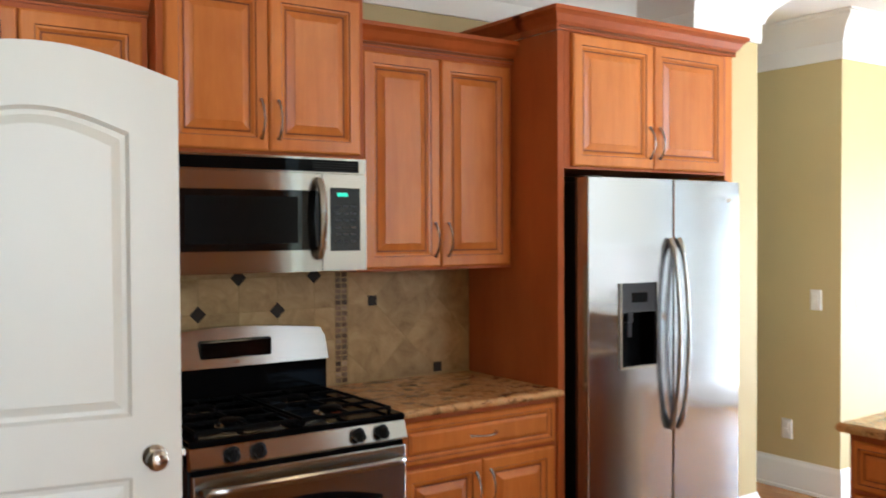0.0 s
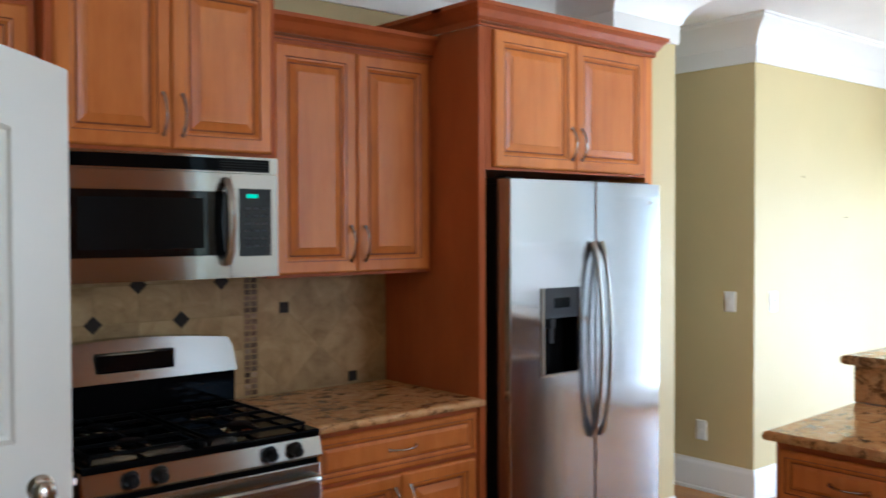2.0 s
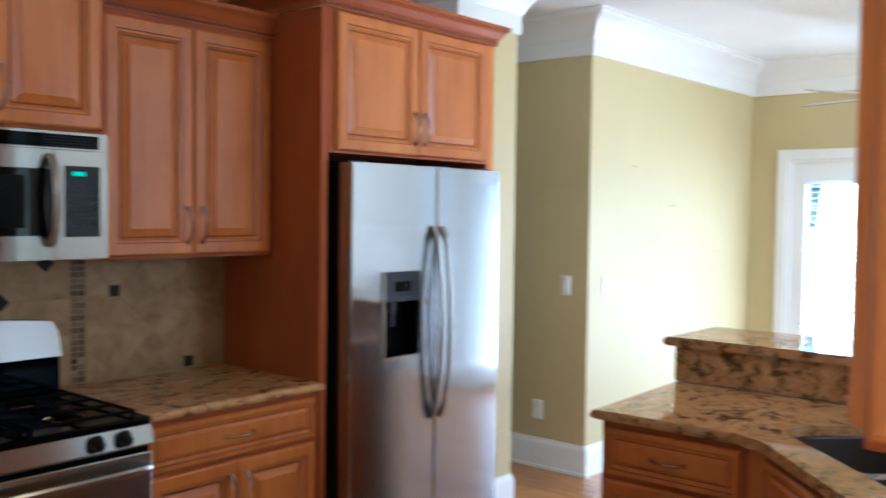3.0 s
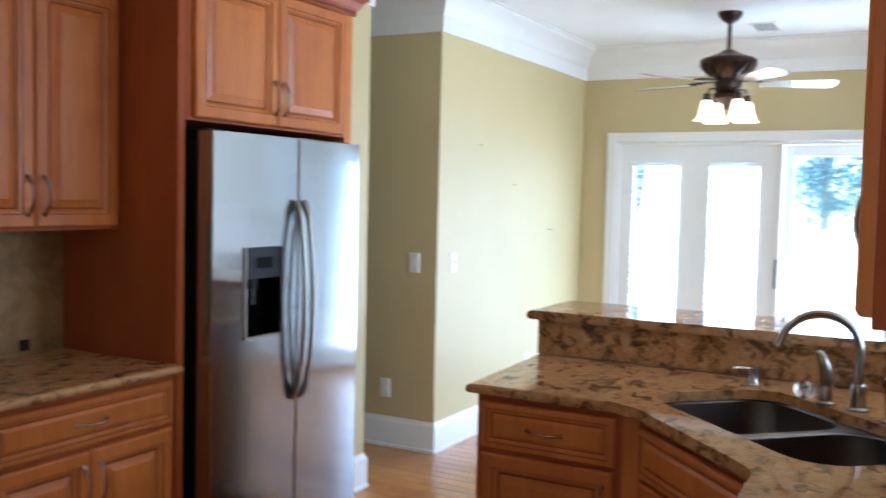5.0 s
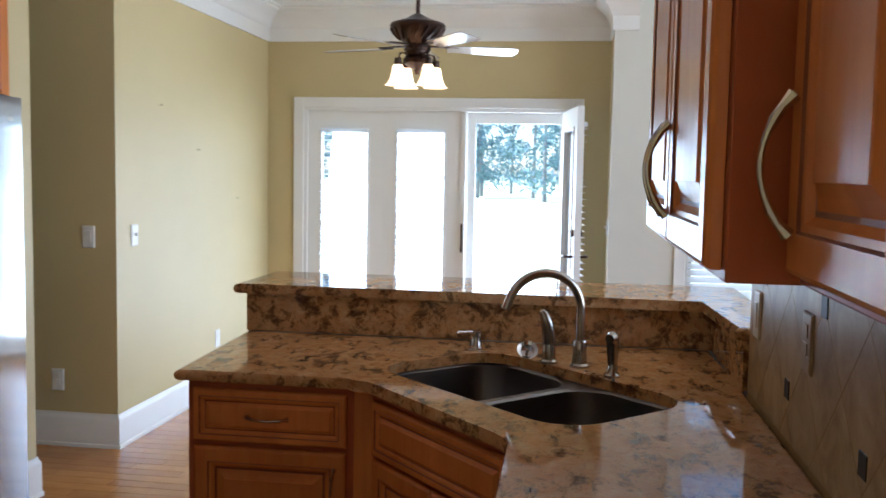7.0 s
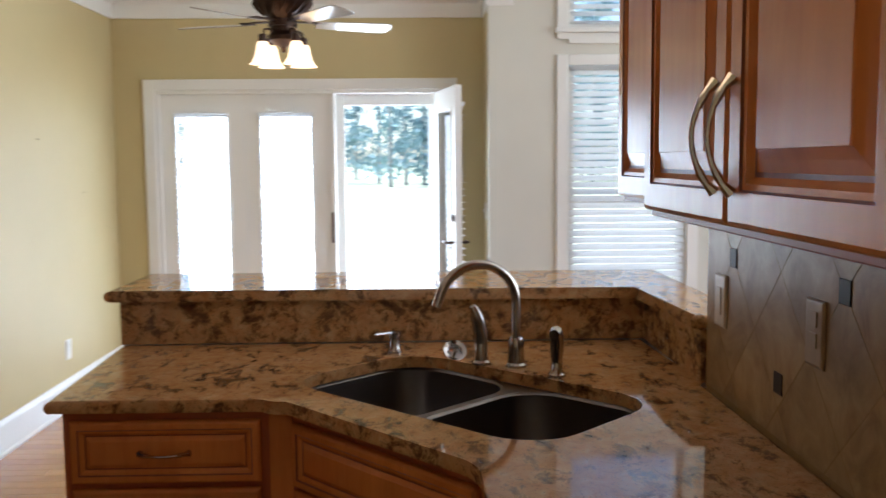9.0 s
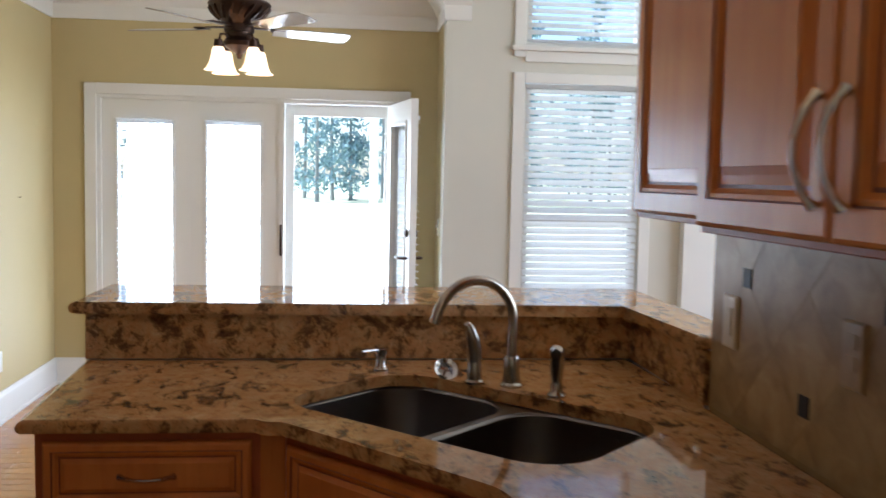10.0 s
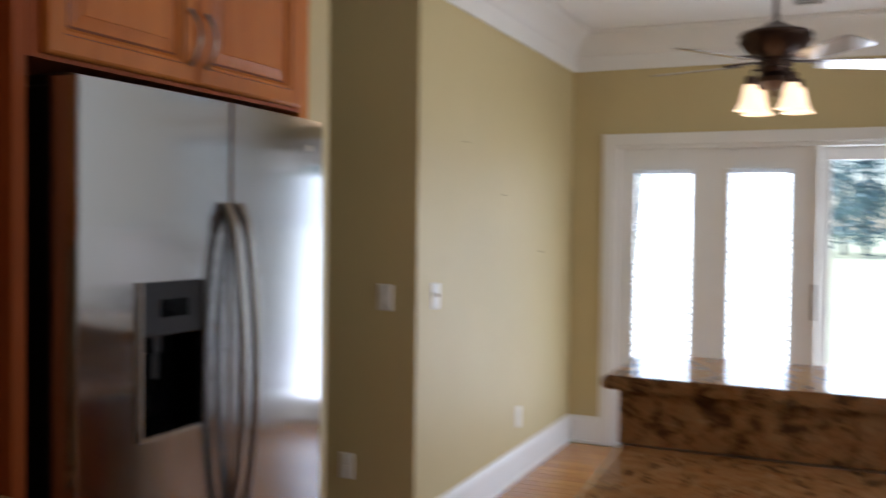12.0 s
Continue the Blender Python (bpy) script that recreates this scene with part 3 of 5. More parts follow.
part("grille", boxes((0.01, 0.03, 0.01, FW - 0.01, 0.08, 0.075), bev=0.004), BLACK_MATTE, fr)

# ---- range ----
rg = thing("gas_range", pose(2.062, 3.92, 0), "stainless gas range with black cooktop and cast iron grates", "stove")
RW = 0.755
part("body", boxes((0.0, 0.02, 0.05, RW, 0.66, 0.895), bev=0.003), BLACK_MATTE, rg)
part("cooktop", boxes((0.0, 0.0, 0.895, RW, 0.60, 0.920), bev=0.006), BLACK, rg, "glossy black enamel cooktop")
bm = bmesh.new()
vs = [(-0.004, 0.83), (-0.012, 0.84), (0.012, 0.912), (0.02, 0.916), (0.05, 0.916), (0.05, 0.83)]
a = [bm.verts.new((0.0, y, z)) for y, z in vs]
b = [bm.verts.new((RW, y, z)) for y, z in vs]
for i in range(6):
    bm.faces.new((a[i], a[(i + 1) % 6], b[(i + 1) % 6], b[i]))
bm.faces.new(a)
bm.faces.new(b[::-1])
cp = part("control_panel", bm, STEEL, rg)
for kx in (0.13, 0.215, 0.565, 0.655):
    kn = part("knob", lathe([(0.024, 0), (0.024, 0.006), (0.019, 0.010), (0.0175, 0.030), (0.014, 0.033)], 20, m=pose(0, 0, 0, 108, 0, 0)), BLACK_MATTE, rg, "black burner knob", True)
    kn.location = (kx, -0.006, 0.872)
    part("grip", boxes((-0.004, -0.040, -0.018, 0.004, -0.028, 0.018), bev=0.001), BLACK_MATTE, kn)
od = part("oven_door", boxes((0.006, -0.012, 0.20, RW - 0.006, 0.02, 0.815), bev=0.004), STEEL, rg, "stainless oven door")
bm = bmesh.new()
outline = [(0.10, 0.36), (0.655, 0.36)] + [(0.655 - 0.555 * k / 10, 0.66 + 0.045 * math.sin(math.pi * k / 10)) for k in range(11)]
lo = [bm.verts.new((x, -0.0145, z)) for x, z in outline]
bm.faces.new(lo)
r = bmesh.ops.extrude_face_region(bm, geom=list(bm.faces))
for v in [e for e in r["geom"] if isinstance(e, bmesh.types.BMVert)]:
    v.co.y += 0.006
part("oven_window", bm, DARK_GLASS, od)
part("vent_strip", boxes((0.01, 0.0, 0.815, RW - 0.01, 0.03, 0.832)), BLACK, rg)
oh = tube([(0.03, -0.012, 0.77), (0.035, -0.04, 0.772), (0.06, -0.055, 0.775), *[(0.06 + (RW - 0.12) * k / 8, -0.058 - 0.006 * math.sin(math.pi * k / 8), 0.775) for k in range(1, 8)], (RW - 0.06, -0.055, 0.775), (RW - 0.035, -0.04, 0.772), (RW - 0.03, -0.012, 0.77)], 0.014, 10)
part("handle", oh, STEEL, od, "stainless oven handle", True)
part("storage_drawer", boxes((0.006, -0.010, 0.06, RW - 0.006, 0.02, 0.19), bev=0.004), STEEL, rg)
bm = boxes((0.0, 0.575, 0.92, RW, 0.655, 1.06), bev=0.004)
part("backguard_base", bm, BLACK, rg)
bm = bmesh.new()
prof = [(0.02 + (RW - 0.04) * k / 16, 1.165 + 0.022 * math.sin(math.pi * k / 16)) for k in range(17)]
ring = [(0.0, 1.045)] + [(0.004, 1.13)] + prof + [(RW - 0.004, 1.13), (RW, 1.045)]
f0 = [bm.verts.new((x, 0.560 + (z - 1.045) * 0.25, z)) for x, z in ring]
f1 = [bm.verts.new((x, 0.655, z)) for x, z in ring]
bm.faces.new(f0)
bm.faces.new(f1[::-1])
for i in range(len(ring)):
    j = (i + 1) % len(ring)
    bm.faces.new((f0[i], f0[j], f1[j], f1[i]))
bg = part("backguard", bm, STEEL, rg, "curved stainless control backguard")
part("clock_panel", boxes((0.24, 0.565, 1.075, 0.52, 0.60, 1.145), bev=0.008), DARK_GLASS, bg)
part("badge", lathe([(0.009, 0), (0.009, 0.004)], 14, m=pose(0.38, 0.567, 1.060, 90)), NICKEL, bg)
for gx in (0.03, 0.385):
    g = bmesh.new()
    w2 = 0.34
    for yy in (0.04, 0.29, 0.30, 0.545):
        box(g, gx, yy, 0.930, gx + w2, yy + 0.008, 0.940, bev=0.002)
    for xx in (gx, gx + w2 - 0.010):
        box(g, xx, 0.04, 0.930, xx + 0.008, 0.555, 0.940, bev=0.002)
    for cy in (0.165, 0.425):
        for ang in range(0, 360, 90):
            mm = Matrix.Translation((gx + w2 / 2, cy, 0)) @ Matrix.Rotation(radians(ang), 4, "Z")
            box(g, 0.045, -0.004, 0.931, 0.165 if ang % 180 == 0 else 0.12, 0.004, 0.942, bev=0.002, m=mm)
    for xx in (gx + 0.002, gx + w2 - 0.012):
        for yy in (0.042, 0.543):
            box(g, xx, yy, 0.918, xx + 0.010, yy + 0.010, 0.935)
    part("grate", g, IRON, rg, "black cast iron grate")
    for cy in (0.165, 0.425):
        bn = part("burner", lathe([(0.062, 0.918), (0.060, 0.923), (0.050, 0.926), (0.043, 0.929)], 24, m=pose(gx + w2 / 2, cy, 0)), CHROME, rg, "burner bowl", True)
        part("burner_cap", lathe([(0.040, 0.9315), (0.040, 0.937), (0.034, 0.940)], 24, m=pose(gx + w2 / 2, cy, 0)), IRON, bn, "", True)

# ---- microwave ----
mw = thing("microwave", pose(2.072, 4.19, 1.40), "stainless over-the-range microwave with black window", "microwave")
MW, MH = 0.753, 0.40
part("body", boxes((0, 0.03, 0, MW, 0.40, MH), bev=0.003), BLACK_MATTE, mw)


def bowed(x0, x1, z0, z1, out, y0=0.03, n=14, x_all=(0, 0.753)):
    bm = bmesh.new()
    xs = [x0 + (x1 - x0) * k / n for k in range(n + 1)]

    def fy(x):
        s = (x - x_all[0]) / (x_all[1] - x_all[0])
        return -out * math.sin(math.pi * s)
    rows_ = [[bm.verts.new((x, fy(x), z)) for x in xs] for z in (z0, z1)]
    back_ = [[bm.verts.new((x, y0, z)) for x in xs] for z in (z0, z1)]
    for i in range(n):
        bm.faces.new((rows_[0][i], rows_[0][i + 1], rows_[1][i + 1], rows_[1][i]))
        bm.faces.new((rows_[1][i], rows_[1][i + 1], back_[1][i + 1], back_[1][i]))
        bm.faces.new((rows_[0][i], back_[0][i], back_[0][i + 1], rows_[0][i + 1]))
    for i in (0, n):
        bm.faces.new((rows_[0][i], rows_[1][i], back_[1][i], back_[0][i]))
    return bm


gr = part("vent_grille", bowed(0.0, MW, 0.345, 0.40, 0.018), STEEL, mw, "stainless and black vent grille")
part("vent_slot", bowed(0.03, 0.72, 0.350, 0.392, 0.0205, 0.02), BLACK, gr)
for k in range(4):
    part("louvre", bowed(0.53, 0.715, 0.354 + k * 0.009, 0.3575 + k * 0.009, 0.0225, 0.01), BLACK_MATTE, gr)
md = part("door", bowed(0.0, 0.565, 0.0, 0.343, 0.018), STEEL, mw, "stainless door with black window")
part("window", bowed(0.02, 0.563, 0.075, 0.283, 0.0205, 0.02), DARK_GLASS, md)
part("window_screen", bowed(0.075, 0.47, 0.10, 0.26, 0.0212, 0.02), SCREEN, md)
panel = part("control_panel", bowed(0.568, MW, 0.0, 0.343, 0.018), STEEL, mw)
part("keypad", bowed(0.60, 0.725, 0.07, 0.295, 0.0205, 0.02), DARK_GLASS, panel)
part("display", bowed(0.628, 0.672, 0.264, 0.277, 0.0215, 0.02), LED, panel)
for i in range(3):
    for j in range(6):
        part("key", bowed(0.622 + i * 0.032, 0.643 + i * 0.032, 0.10 + j * 0.025, 0.108 + j * 0.025, 0.0212, 0.02, 2), KEY, panel)
part("handle", tube([(0.548, 0.0, 0.05), (0.548, -0.03, 0.055), (0.548, -0.05, 0.09), (0.548, -0.058, 0.17), (0.548, -0.058, 0.20), (0.548, -0.05, 0.28), (0.548, -0.03, 0.315), (0.548, 0.0, 0.32)], 0.0145, 10), STEEL, md, "stainless bar handle", True)

# ---- peninsula, sink and bar ----
K0, K1, K2 = (3.87, 2.985), (3.88, 2.43), (3.375, 1.975)
BX = 4.565     # kitchen face of the raised bar wall
BTOP = 1.087


def offset_face(a, b, d):
    v = Vector(b) - Vector(a)
    n = Vector((v.y, -v.x)).normalized()
    return (a[0] + n.x * d, a[1] + n.y * d)


# half wall behind the counter, an L
structure("half_wall", prism([(BX + 0.02, 3.02), (BX + 0.02, SOUTH), (3.97, SOUTH), (3.97, SOUTH - 0.11), (BX + 0.14, SOUTH - 0.11), (BX + 0.14, 3.02)], 0, BTOP - 0.035), WHITE, "white painted half wall that carries the bar", "half wall")
tagged(part("backsplash_slab", prism([(BX, 3.02), (BX, SOUTH + 0.02), (3.97, SOUTH + 0.02), (3.97, SOUTH + 0.002), (BX + 0.018, SOUTH + 0.002), (BX + 0.018, 3.02)], 0.916, BTOP - 0.036), GRANITE_DENSE_DARK), "speckled granite riser between counter and bar", "backsplash")
tagged(flat_faces(part("bar_top", prism([(BX - 0.03, 3.06), (BX - 0.03, SOUTH + 0.045), (3.975, SOUTH + 0.045), (3.975, SOUTH - 0.125), (BX + 0.42, SOUTH - 0.125), (BX + 0.44, 3.06)], BTOP - 0.035, BTOP, 0.0155), GRANITE, None, "", True)), "polished granite raised bar top", "bar top")

SINK_C = (3.915, 1.992)
SM = pose(SINK_C[0], SINK_C[1], 0, 0, 0, -135)   # local x along the front edge, local +y to the back


def sink_loop(x0, x1, y0, y1, r, big=0.0, n=6):
    pts = []
    for cx, cy, a0 in ((x1 - r, y0 + r, -90), (x1 - r, y1 - r, 0), (x0 + r, y1 - r, 90), (x0 + r, y0 + r, 180)):
        for k in range(n + 1):
            a = radians(a0 + 90 * k / n)
            pts.append((cx + (r + big) * math.cos(a), cy + (r + big) * math.sin(a)))
    return pts


def counter_top():
    outline = [K0, (BX, 3.02), (BX, SOUTH + 0.022), (3.97, SOUTH + 0.022), (3.97, SOUTH + 0.012), (2.06, SOUTH + 0.012), (2.06, 1.975)]
    # rounded inner bends of the front edge
    for p0, p1, p2 in (((2.06, 1.975), K2, K1), (K2, K1, K0)):
        p0, p1, p2 = Vector(p0), Vector(p1), Vector(p2)
        a = p1 + (p0 - p1).normalized() * 0.06
        b = p1 + (p2 - p1).normalized() * 0.06
        for k in range(6):
            s = k / 5
            outline.append(tuple((1 - s) ** 2 * a + 2 * s * (1 - s) * p1 + s * s * b))
    return outline


top = part("countertop", prism(counter_top(), 0.883, 0.915, 0.0145), GRANITE, None, "", True)
tagged(top, "polished gold granite counter with a bend at the sink", "countertop")


def sink_outline(big=0.0):
    """Outer contour of the double bowl, its front side along -y of the sink."""
    return [tuple((SM @ Vector((x, y, 0))).xy) for x, y in sink_loop(-0.418, 0.418, -0.22, 0.258, 0.13, big)]


cutter = part("cutter", prism(sink_outline(), 0.80, 0.95), GRANITE)
mod = top.modifiers.new("sink_hole", "BOOLEAN")
mod.operation, mod.object, mod.solver = "DIFFERENCE", cutter, "EXACT"
dg = bpy.context.evaluated_depsgraph_get()
cut_mesh = bpy.data.meshes.new_from_object(top.evaluated_get(dg))
top.modifiers.clear()
top.data = cut_mesh
flat_faces(top)
bpy.data.objects.remove(cutter, do_unlink=True)

sk = thing("kitchen_sink", SM, "undermount stainless double bowl sink in the granite counter", "sink")


def bowl(x0, x1, depth):
    bm = bmesh.new()
    rings = []
    for ins, z, r in ((-0.012, 0.881, 0.12), (0.0, 0.881, 0.11), (0.006, 0.875, 0.11), (0.014, 0.875 - depth + 0.05, 0.10), (0.03, 0.875 - depth + 0.012, 0.09), (0.06, 0.875 - depth, 0.07), (0.15, 0.875 - depth - 0.004, 0.02)):
        rings.append([bm.verts.new((x, y, z)) for x, y in sink_loop(x0 + ins, x1 - ins, -0.22 + ins, 0.258 - ins, r)])
    for a, b in zip(rings, rings[1:]):
        for i in range(len(a)):
            bm.faces.new((a[i], a[(i + 1) % len(a)], b[(i + 1) % len(a)], b[i]))
    bm.faces.new(rings[-1])
    return bm


for x0, x1 in ((-0.423, -0.012), (0.012, 0.423)):
    bw = part("bowl", bowl(x0, x1, 0.20), SINK_STEEL, sk, "", True)
    part("drain", lathe([(0.045, 0.6715), (0.045, 0.674), (0.03, 0.674), (0.028, 0.673)], 20, m=pose((x0 + x1) / 2, 0, 0)), CHROME, bw)
part("divider", boxes((-0.016, -0.215, 0.72, 0.016, 0.255, 0.875), bev=0.008), SINK_STEEL, sk)

for ys, r in ((-0.221, 0.122), (0.259, 0.122)):
    d = 1 if ys > 0 else -1
    arc = [(-0.012 - r + r * math.cos(radians(90 * k / 8)), ys - d * r + d * r * math.sin(radians(90 * k / 8))) for k in range(9)]
    part("flange", prism(arc + [(-x, y) for x, y in arc[::-1]], 0.873, 0.8805), SINK_STEEL, sk)

fc = thing("faucet", pose(4.193, 1.821, 0.915, 0, 0, 116), "satin nickel gooseneck faucet on the granite counter", "faucet")
part("base", lathe([(0.030, 0.0), (0.030, 0.006), (0.024, 0.012), (0.0215, 0.05), (0.023, 0.075), (0.020, 0.082)], 20), NICKEL, fc, "", True)
pts = [(0, 0, 0.08), (0, 0, 0.14), (0, 0, 0.18)]
for k in range(1, 15):
    a = math.pi * k / 15 * 0.93
    pts.append((0.12 - 0.12 * math.cos(a), 0, 0.18 + 0.11 * math.sin(a)))
pts.append((0.246, 0, 0.185))
part("spout", tube(pts, 0.0135, 12), NICKEL, fc, "", True)
fh = thing("faucet_lever", pose(4.232, 1.915, 0.915, 0, 0, 120), "satin nickel faucet lever beside the spout", "faucet handle")
part("base", lathe([(0.026, 0), (0.026, 0.006), (0.021, 0.012), (0.019, 0.07), (0.015, 0.085)], 18), NICKEL, fh, "", True)
part("lever", tube([(0, 0, 0.06), (0.002, 0, 0.09), (0.010, 0, 0.125), (0.022, 0, 0.155), (0.028, 0, 0.165)], [0.021, 0.021, 0.019, 0.014, 0.008], 12), NICKEL, fh, "", True)
sp = thing("side_sprayer", pose(4.071, 1.726, 0.915, 0, 0, 160), "satin nickel side sprayer on the counter", "sprayer")
part("base", lathe([(0.024, 0), (0.024, 0.006), (0.016, 0.016), (0.014, 0.04)], 18), NICKEL, sp, "", True)
part("head", tube([(0, 0, 0.035), (0, 0, 0.08), (0.002, 0, 0.105), (0.014, 0, 0.118), (0.034, 0, 0.116)], [0.014, 0.0185, 0.019, 0.018, 0.014], 12), NICKEL, sp, "", True)
ss = thing("sink_strainer", pose(4.30, 1.985, 0.9385, 0, -48, 10) @ Matrix.Scale(0.82, 4), "chrome basket strainer tipped on the counter behind the sink", "strainer")
part("basket", lathe([(0.012, -0.0281), (0.026, -0.027), (0.029, -0.020), (0.030, -0.004), (0.0385, 0.0), (0.0415, 0.003), (0.0410, 0.0045), (0.0375, 0.0025), (0.0285, -0.002), (0.0275, -0.018), (0.0245, -0.0245), (0.012, -0.0255)], 28), CHROME, ss, "", True)
part("post", lathe([(0.006, -0.026), (0.005, -0.014), (0.004, -0.004), (0.008, -0.001), (0.009, 0.004), (0.006, 0.007)], 16), NICKEL, ss, "", True)
sd = thing("soap_dispenser", pose(4.399, 2.161, 0.915, 0, 0, 140), "satin nickel soap dispenser on the counter", "soap dispenser")
part("base", lathe([(0.022, 0), (0.022, 0.006), (0.016, 0.014), (0.015, 0.045), (0.019, 0.047), (0.019, 0.062), (0.010, 0.064)], 18), NICKEL, sd, "", True)
part("spout", tube([(0, 0, 0.056), (0.03, 0, 0.062), (0.085, 0, 0.066)], [0.006, 0.005, 0.004], 8), NICKEL, sd, "", True)

# base cabinets under the peninsula and along the south wall
base_unit(pose(K0[0] + 0.035, 2.955, 0, 0, 0, -90), 0.50, 0.58, "glazed maple drawer cabinet at the peninsula end", 1, group="sink side base cabinets")
ang = math.degrees(math.atan2(K1[1] - K2[1], K1[0] - K2[0]))
dvec = Vector((K2[0] - K1[0], K2[1] - K1[1])).normalized()
nrm = Vector((-dvec.y, dvec.x))
if nrm.dot(Vector((1, -1))) < 0:
    nrm = -nrm
p0 = Vector(K1) + nrm * 0.035
u = thing("sink_base_cabinet", pose(p0.x, p0.y, 0, 0, 0, math.degrees(math.atan2(dvec.y, dvec.x))), "glazed maple angled sink base cabinet with false drawer front", "cabinet", "sink side base cabinets")
SWID = (Vector(K2) - Vector(K1)).length
part("front_frame", boxes((0.01, 0.0, 0.10, SWID - 0.01, 0.02, 0.881)), CARCASS, u)
part("toe_kick", boxes((0.01, 0.06, 0.0, SWID - 0.01, 0.08, 0.10)), CARCASS, u)
fd = cabinet_door(u, 0.03, 0.70, SWID - 0.06, 0.155, -0.001, "false_drawer")
for i in range(2):
    lf = cabinet_door(u, 0.03 + i * (SWID - 0.06) / 2 + 0.002, 0.13, (SWID - 0.06) / 2 - 0.004, 0.56, -0.001)
    bow_handle(lf, 0.03 if i else (SWID - 0.06) / 2 - 0.034, 0.45, 0.13)
for k in range(2):
    base_unit(pose(3.36 - 0.6 * k, 1.935, 0, 0, 0, 180), 0.595, 0.58, "glazed maple base cabinet along the tiled wall", 2, group="sink side base cabinets")

tagged(part("corner_filler", prism([(3.905, 2.456), (3.935, 2.456), (3.935, 2.40), (3.896, 2.398)], 0.10, 0.881), CHERRY), "glazed maple filler strip between base cabinets", "filler strip", "filler strips")
tagged(part("corner_filler", prism([(3.392, 1.962), (3.362, 1.936), (3.362, 1.90), (3.43, 1.93)], 0.10, 0.881), CHERRY), "glazed maple filler strip between base cabinets", "filler strip", "filler strips")

# wall cabinets over the south counter
ub = upper_unit(1.985, 2.381, SOUTH + 0.012, 1.630, 1.388, 2.265, 1, "glazed maple wall cabinet with panelled end", "sink wall cabinets", cl=False, cr=False, facing=-1, handle_len=0.138, hinge_out="right")
end = cabinet_door(ub, 0, 0.01, 0.240, 0.83, 0, "end_panel")
end.matrix_basis = pose(0.397, 0.005, 0.01, 0, 0, 90)
upper_unit(2.385, 3.265, SOUTH + 0.012, 1.705, 1.386, 2.42, 2, "glazed maple two-door wall cabinet, deeper than its neighbours", "sink wall cabinets", facing=-1, handle_len=0.138)
upper_unit(3.269, 3.84, SOUTH + 0.012, 1.625, 1.388, 2.265, 1, "glazed maple wall cabinet at the bar end", "sink wall cabinets", cl=False, cr=False, facing=-1, handle_len=0.138, hinge_out="left")

# ---- patio doors ----
pd = thing("window_1", pose(EAST, 0, 0), "white patio door unit, two fixed glazed panels with blinds and an open door", "patio door", kind="structure")
part("casing", boxes((-0.022, DY1 - 0.005, 0.0, 0.0, DY1 + 0.072, DTOP + 0.07), (-0.022, DY0 - 0.072, 0.0, 0.0, DY0 + 0.005, DTOP + 0.07), (-0.024, DY0 + 0.005, DTOP - 0.005, 0.0, DY1 - 0.005, DTOP + 0.07), bev=0.004), WHITE, pd)
part("jamb", boxes((0.0, DY1 - 0.03, 0.0, 0.16, DY1, DTOP), (0.0, DY0, 0.0, 0.16, DY0 + 0.03, DTOP), (0.0, DY0 + 0.03, DTOP - 0.03, 0.16, DY1 - 0.03, DTOP), (0.02, DY0 + 0.03, -0.018, 0.16, DY1 - 0.03, 0.02), (0.01, 2.685, 0.02, 0.12, 2.72, DTOP - 0.03)), WHITE, pd)


def glazed_leaf(name, parent, m, w, h, gx0, gx1, gz0, gz1, t=0.045):
    bm = boxes((0, 0, 0, gx0, t, h), (gx1, 0, 0, w, t, h), (gx0, 0, 0, gx1, t, gz0), (gx0, 0, gz1, gx1, t, h))
    leaf = part(name, bm, WHITE, parent)
    leaf.matrix_basis = m
    part("glazing_bead", boxes((gx0, -0.008, gz0, gx0 + 0.02, t + 0.008, gz1), (gx1 - 0.02, -0.008, gz0, gx1, t + 0.008, gz1), (gx0 + 0.02, -0.008, gz0, gx1 - 0.02, t + 0.008, gz0 + 0.02), (gx0 + 0.02, -0.008, gz1 - 0.02, gx1 - 0.02, t + 0.008, gz1), bev=0.003), WHITE, leaf)
    gl = part("pane", boxes((gx0 + 0.02, t / 2 - 0.003, gz0 + 0.02, gx1 - 0.02, t / 2 + 0.003, gz1 - 0.02)), GLASS, leaf)
    gl.visible_shadow = False
    return leaf


def blind(parent, m, w, h, pitch=0.025, tilt=20, slat=0.024, name="blind"):
    """A white mini blind: head rail, slats and bottom rail, hanging down from the origin."""
    bl = part(name, boxes((0, -0.014, -0.028, w, 0.014, 0.0), bev=0.002), BLIND, parent, "white mini blind")
    bl.matrix_basis = m
    bm = bmesh.new()
    n = int((h - 0.05) / pitch)
    c, s = math.cos(radians(tilt)) * slat / 2, math.sin(radians(tilt)) * slat / 2
    for k in range(n):
        z = -0.045 - k * pitch
        prof = [(-c, -s), (0, 0.0025), (c, s)]
        rows_ = [[bm.verts.new((x, y, z + q)) for y, q in prof] for x in (0.003, w - 0.003)]
        for i in range(2):
            bm.faces.new((rows_[0][i], rows_[1][i], rows_[1][i + 1], rows_[0][i + 1]))
    tagged(part("slats", bm, BLIND, bl), kind="stuff")
    part("bottom_rail", boxes((0.002, -0.012, -h, w - 0.002, 0.012, -h + 0.016), bev=0.002), BLIND, bl)
    for x in (0.12 * w, 0.88 * w):
        part("cord", boxes((x, -0.0006, -h + 0.016, x + 0.0012, 0.0006, -0.028)), BLIND, bl)
    return bl


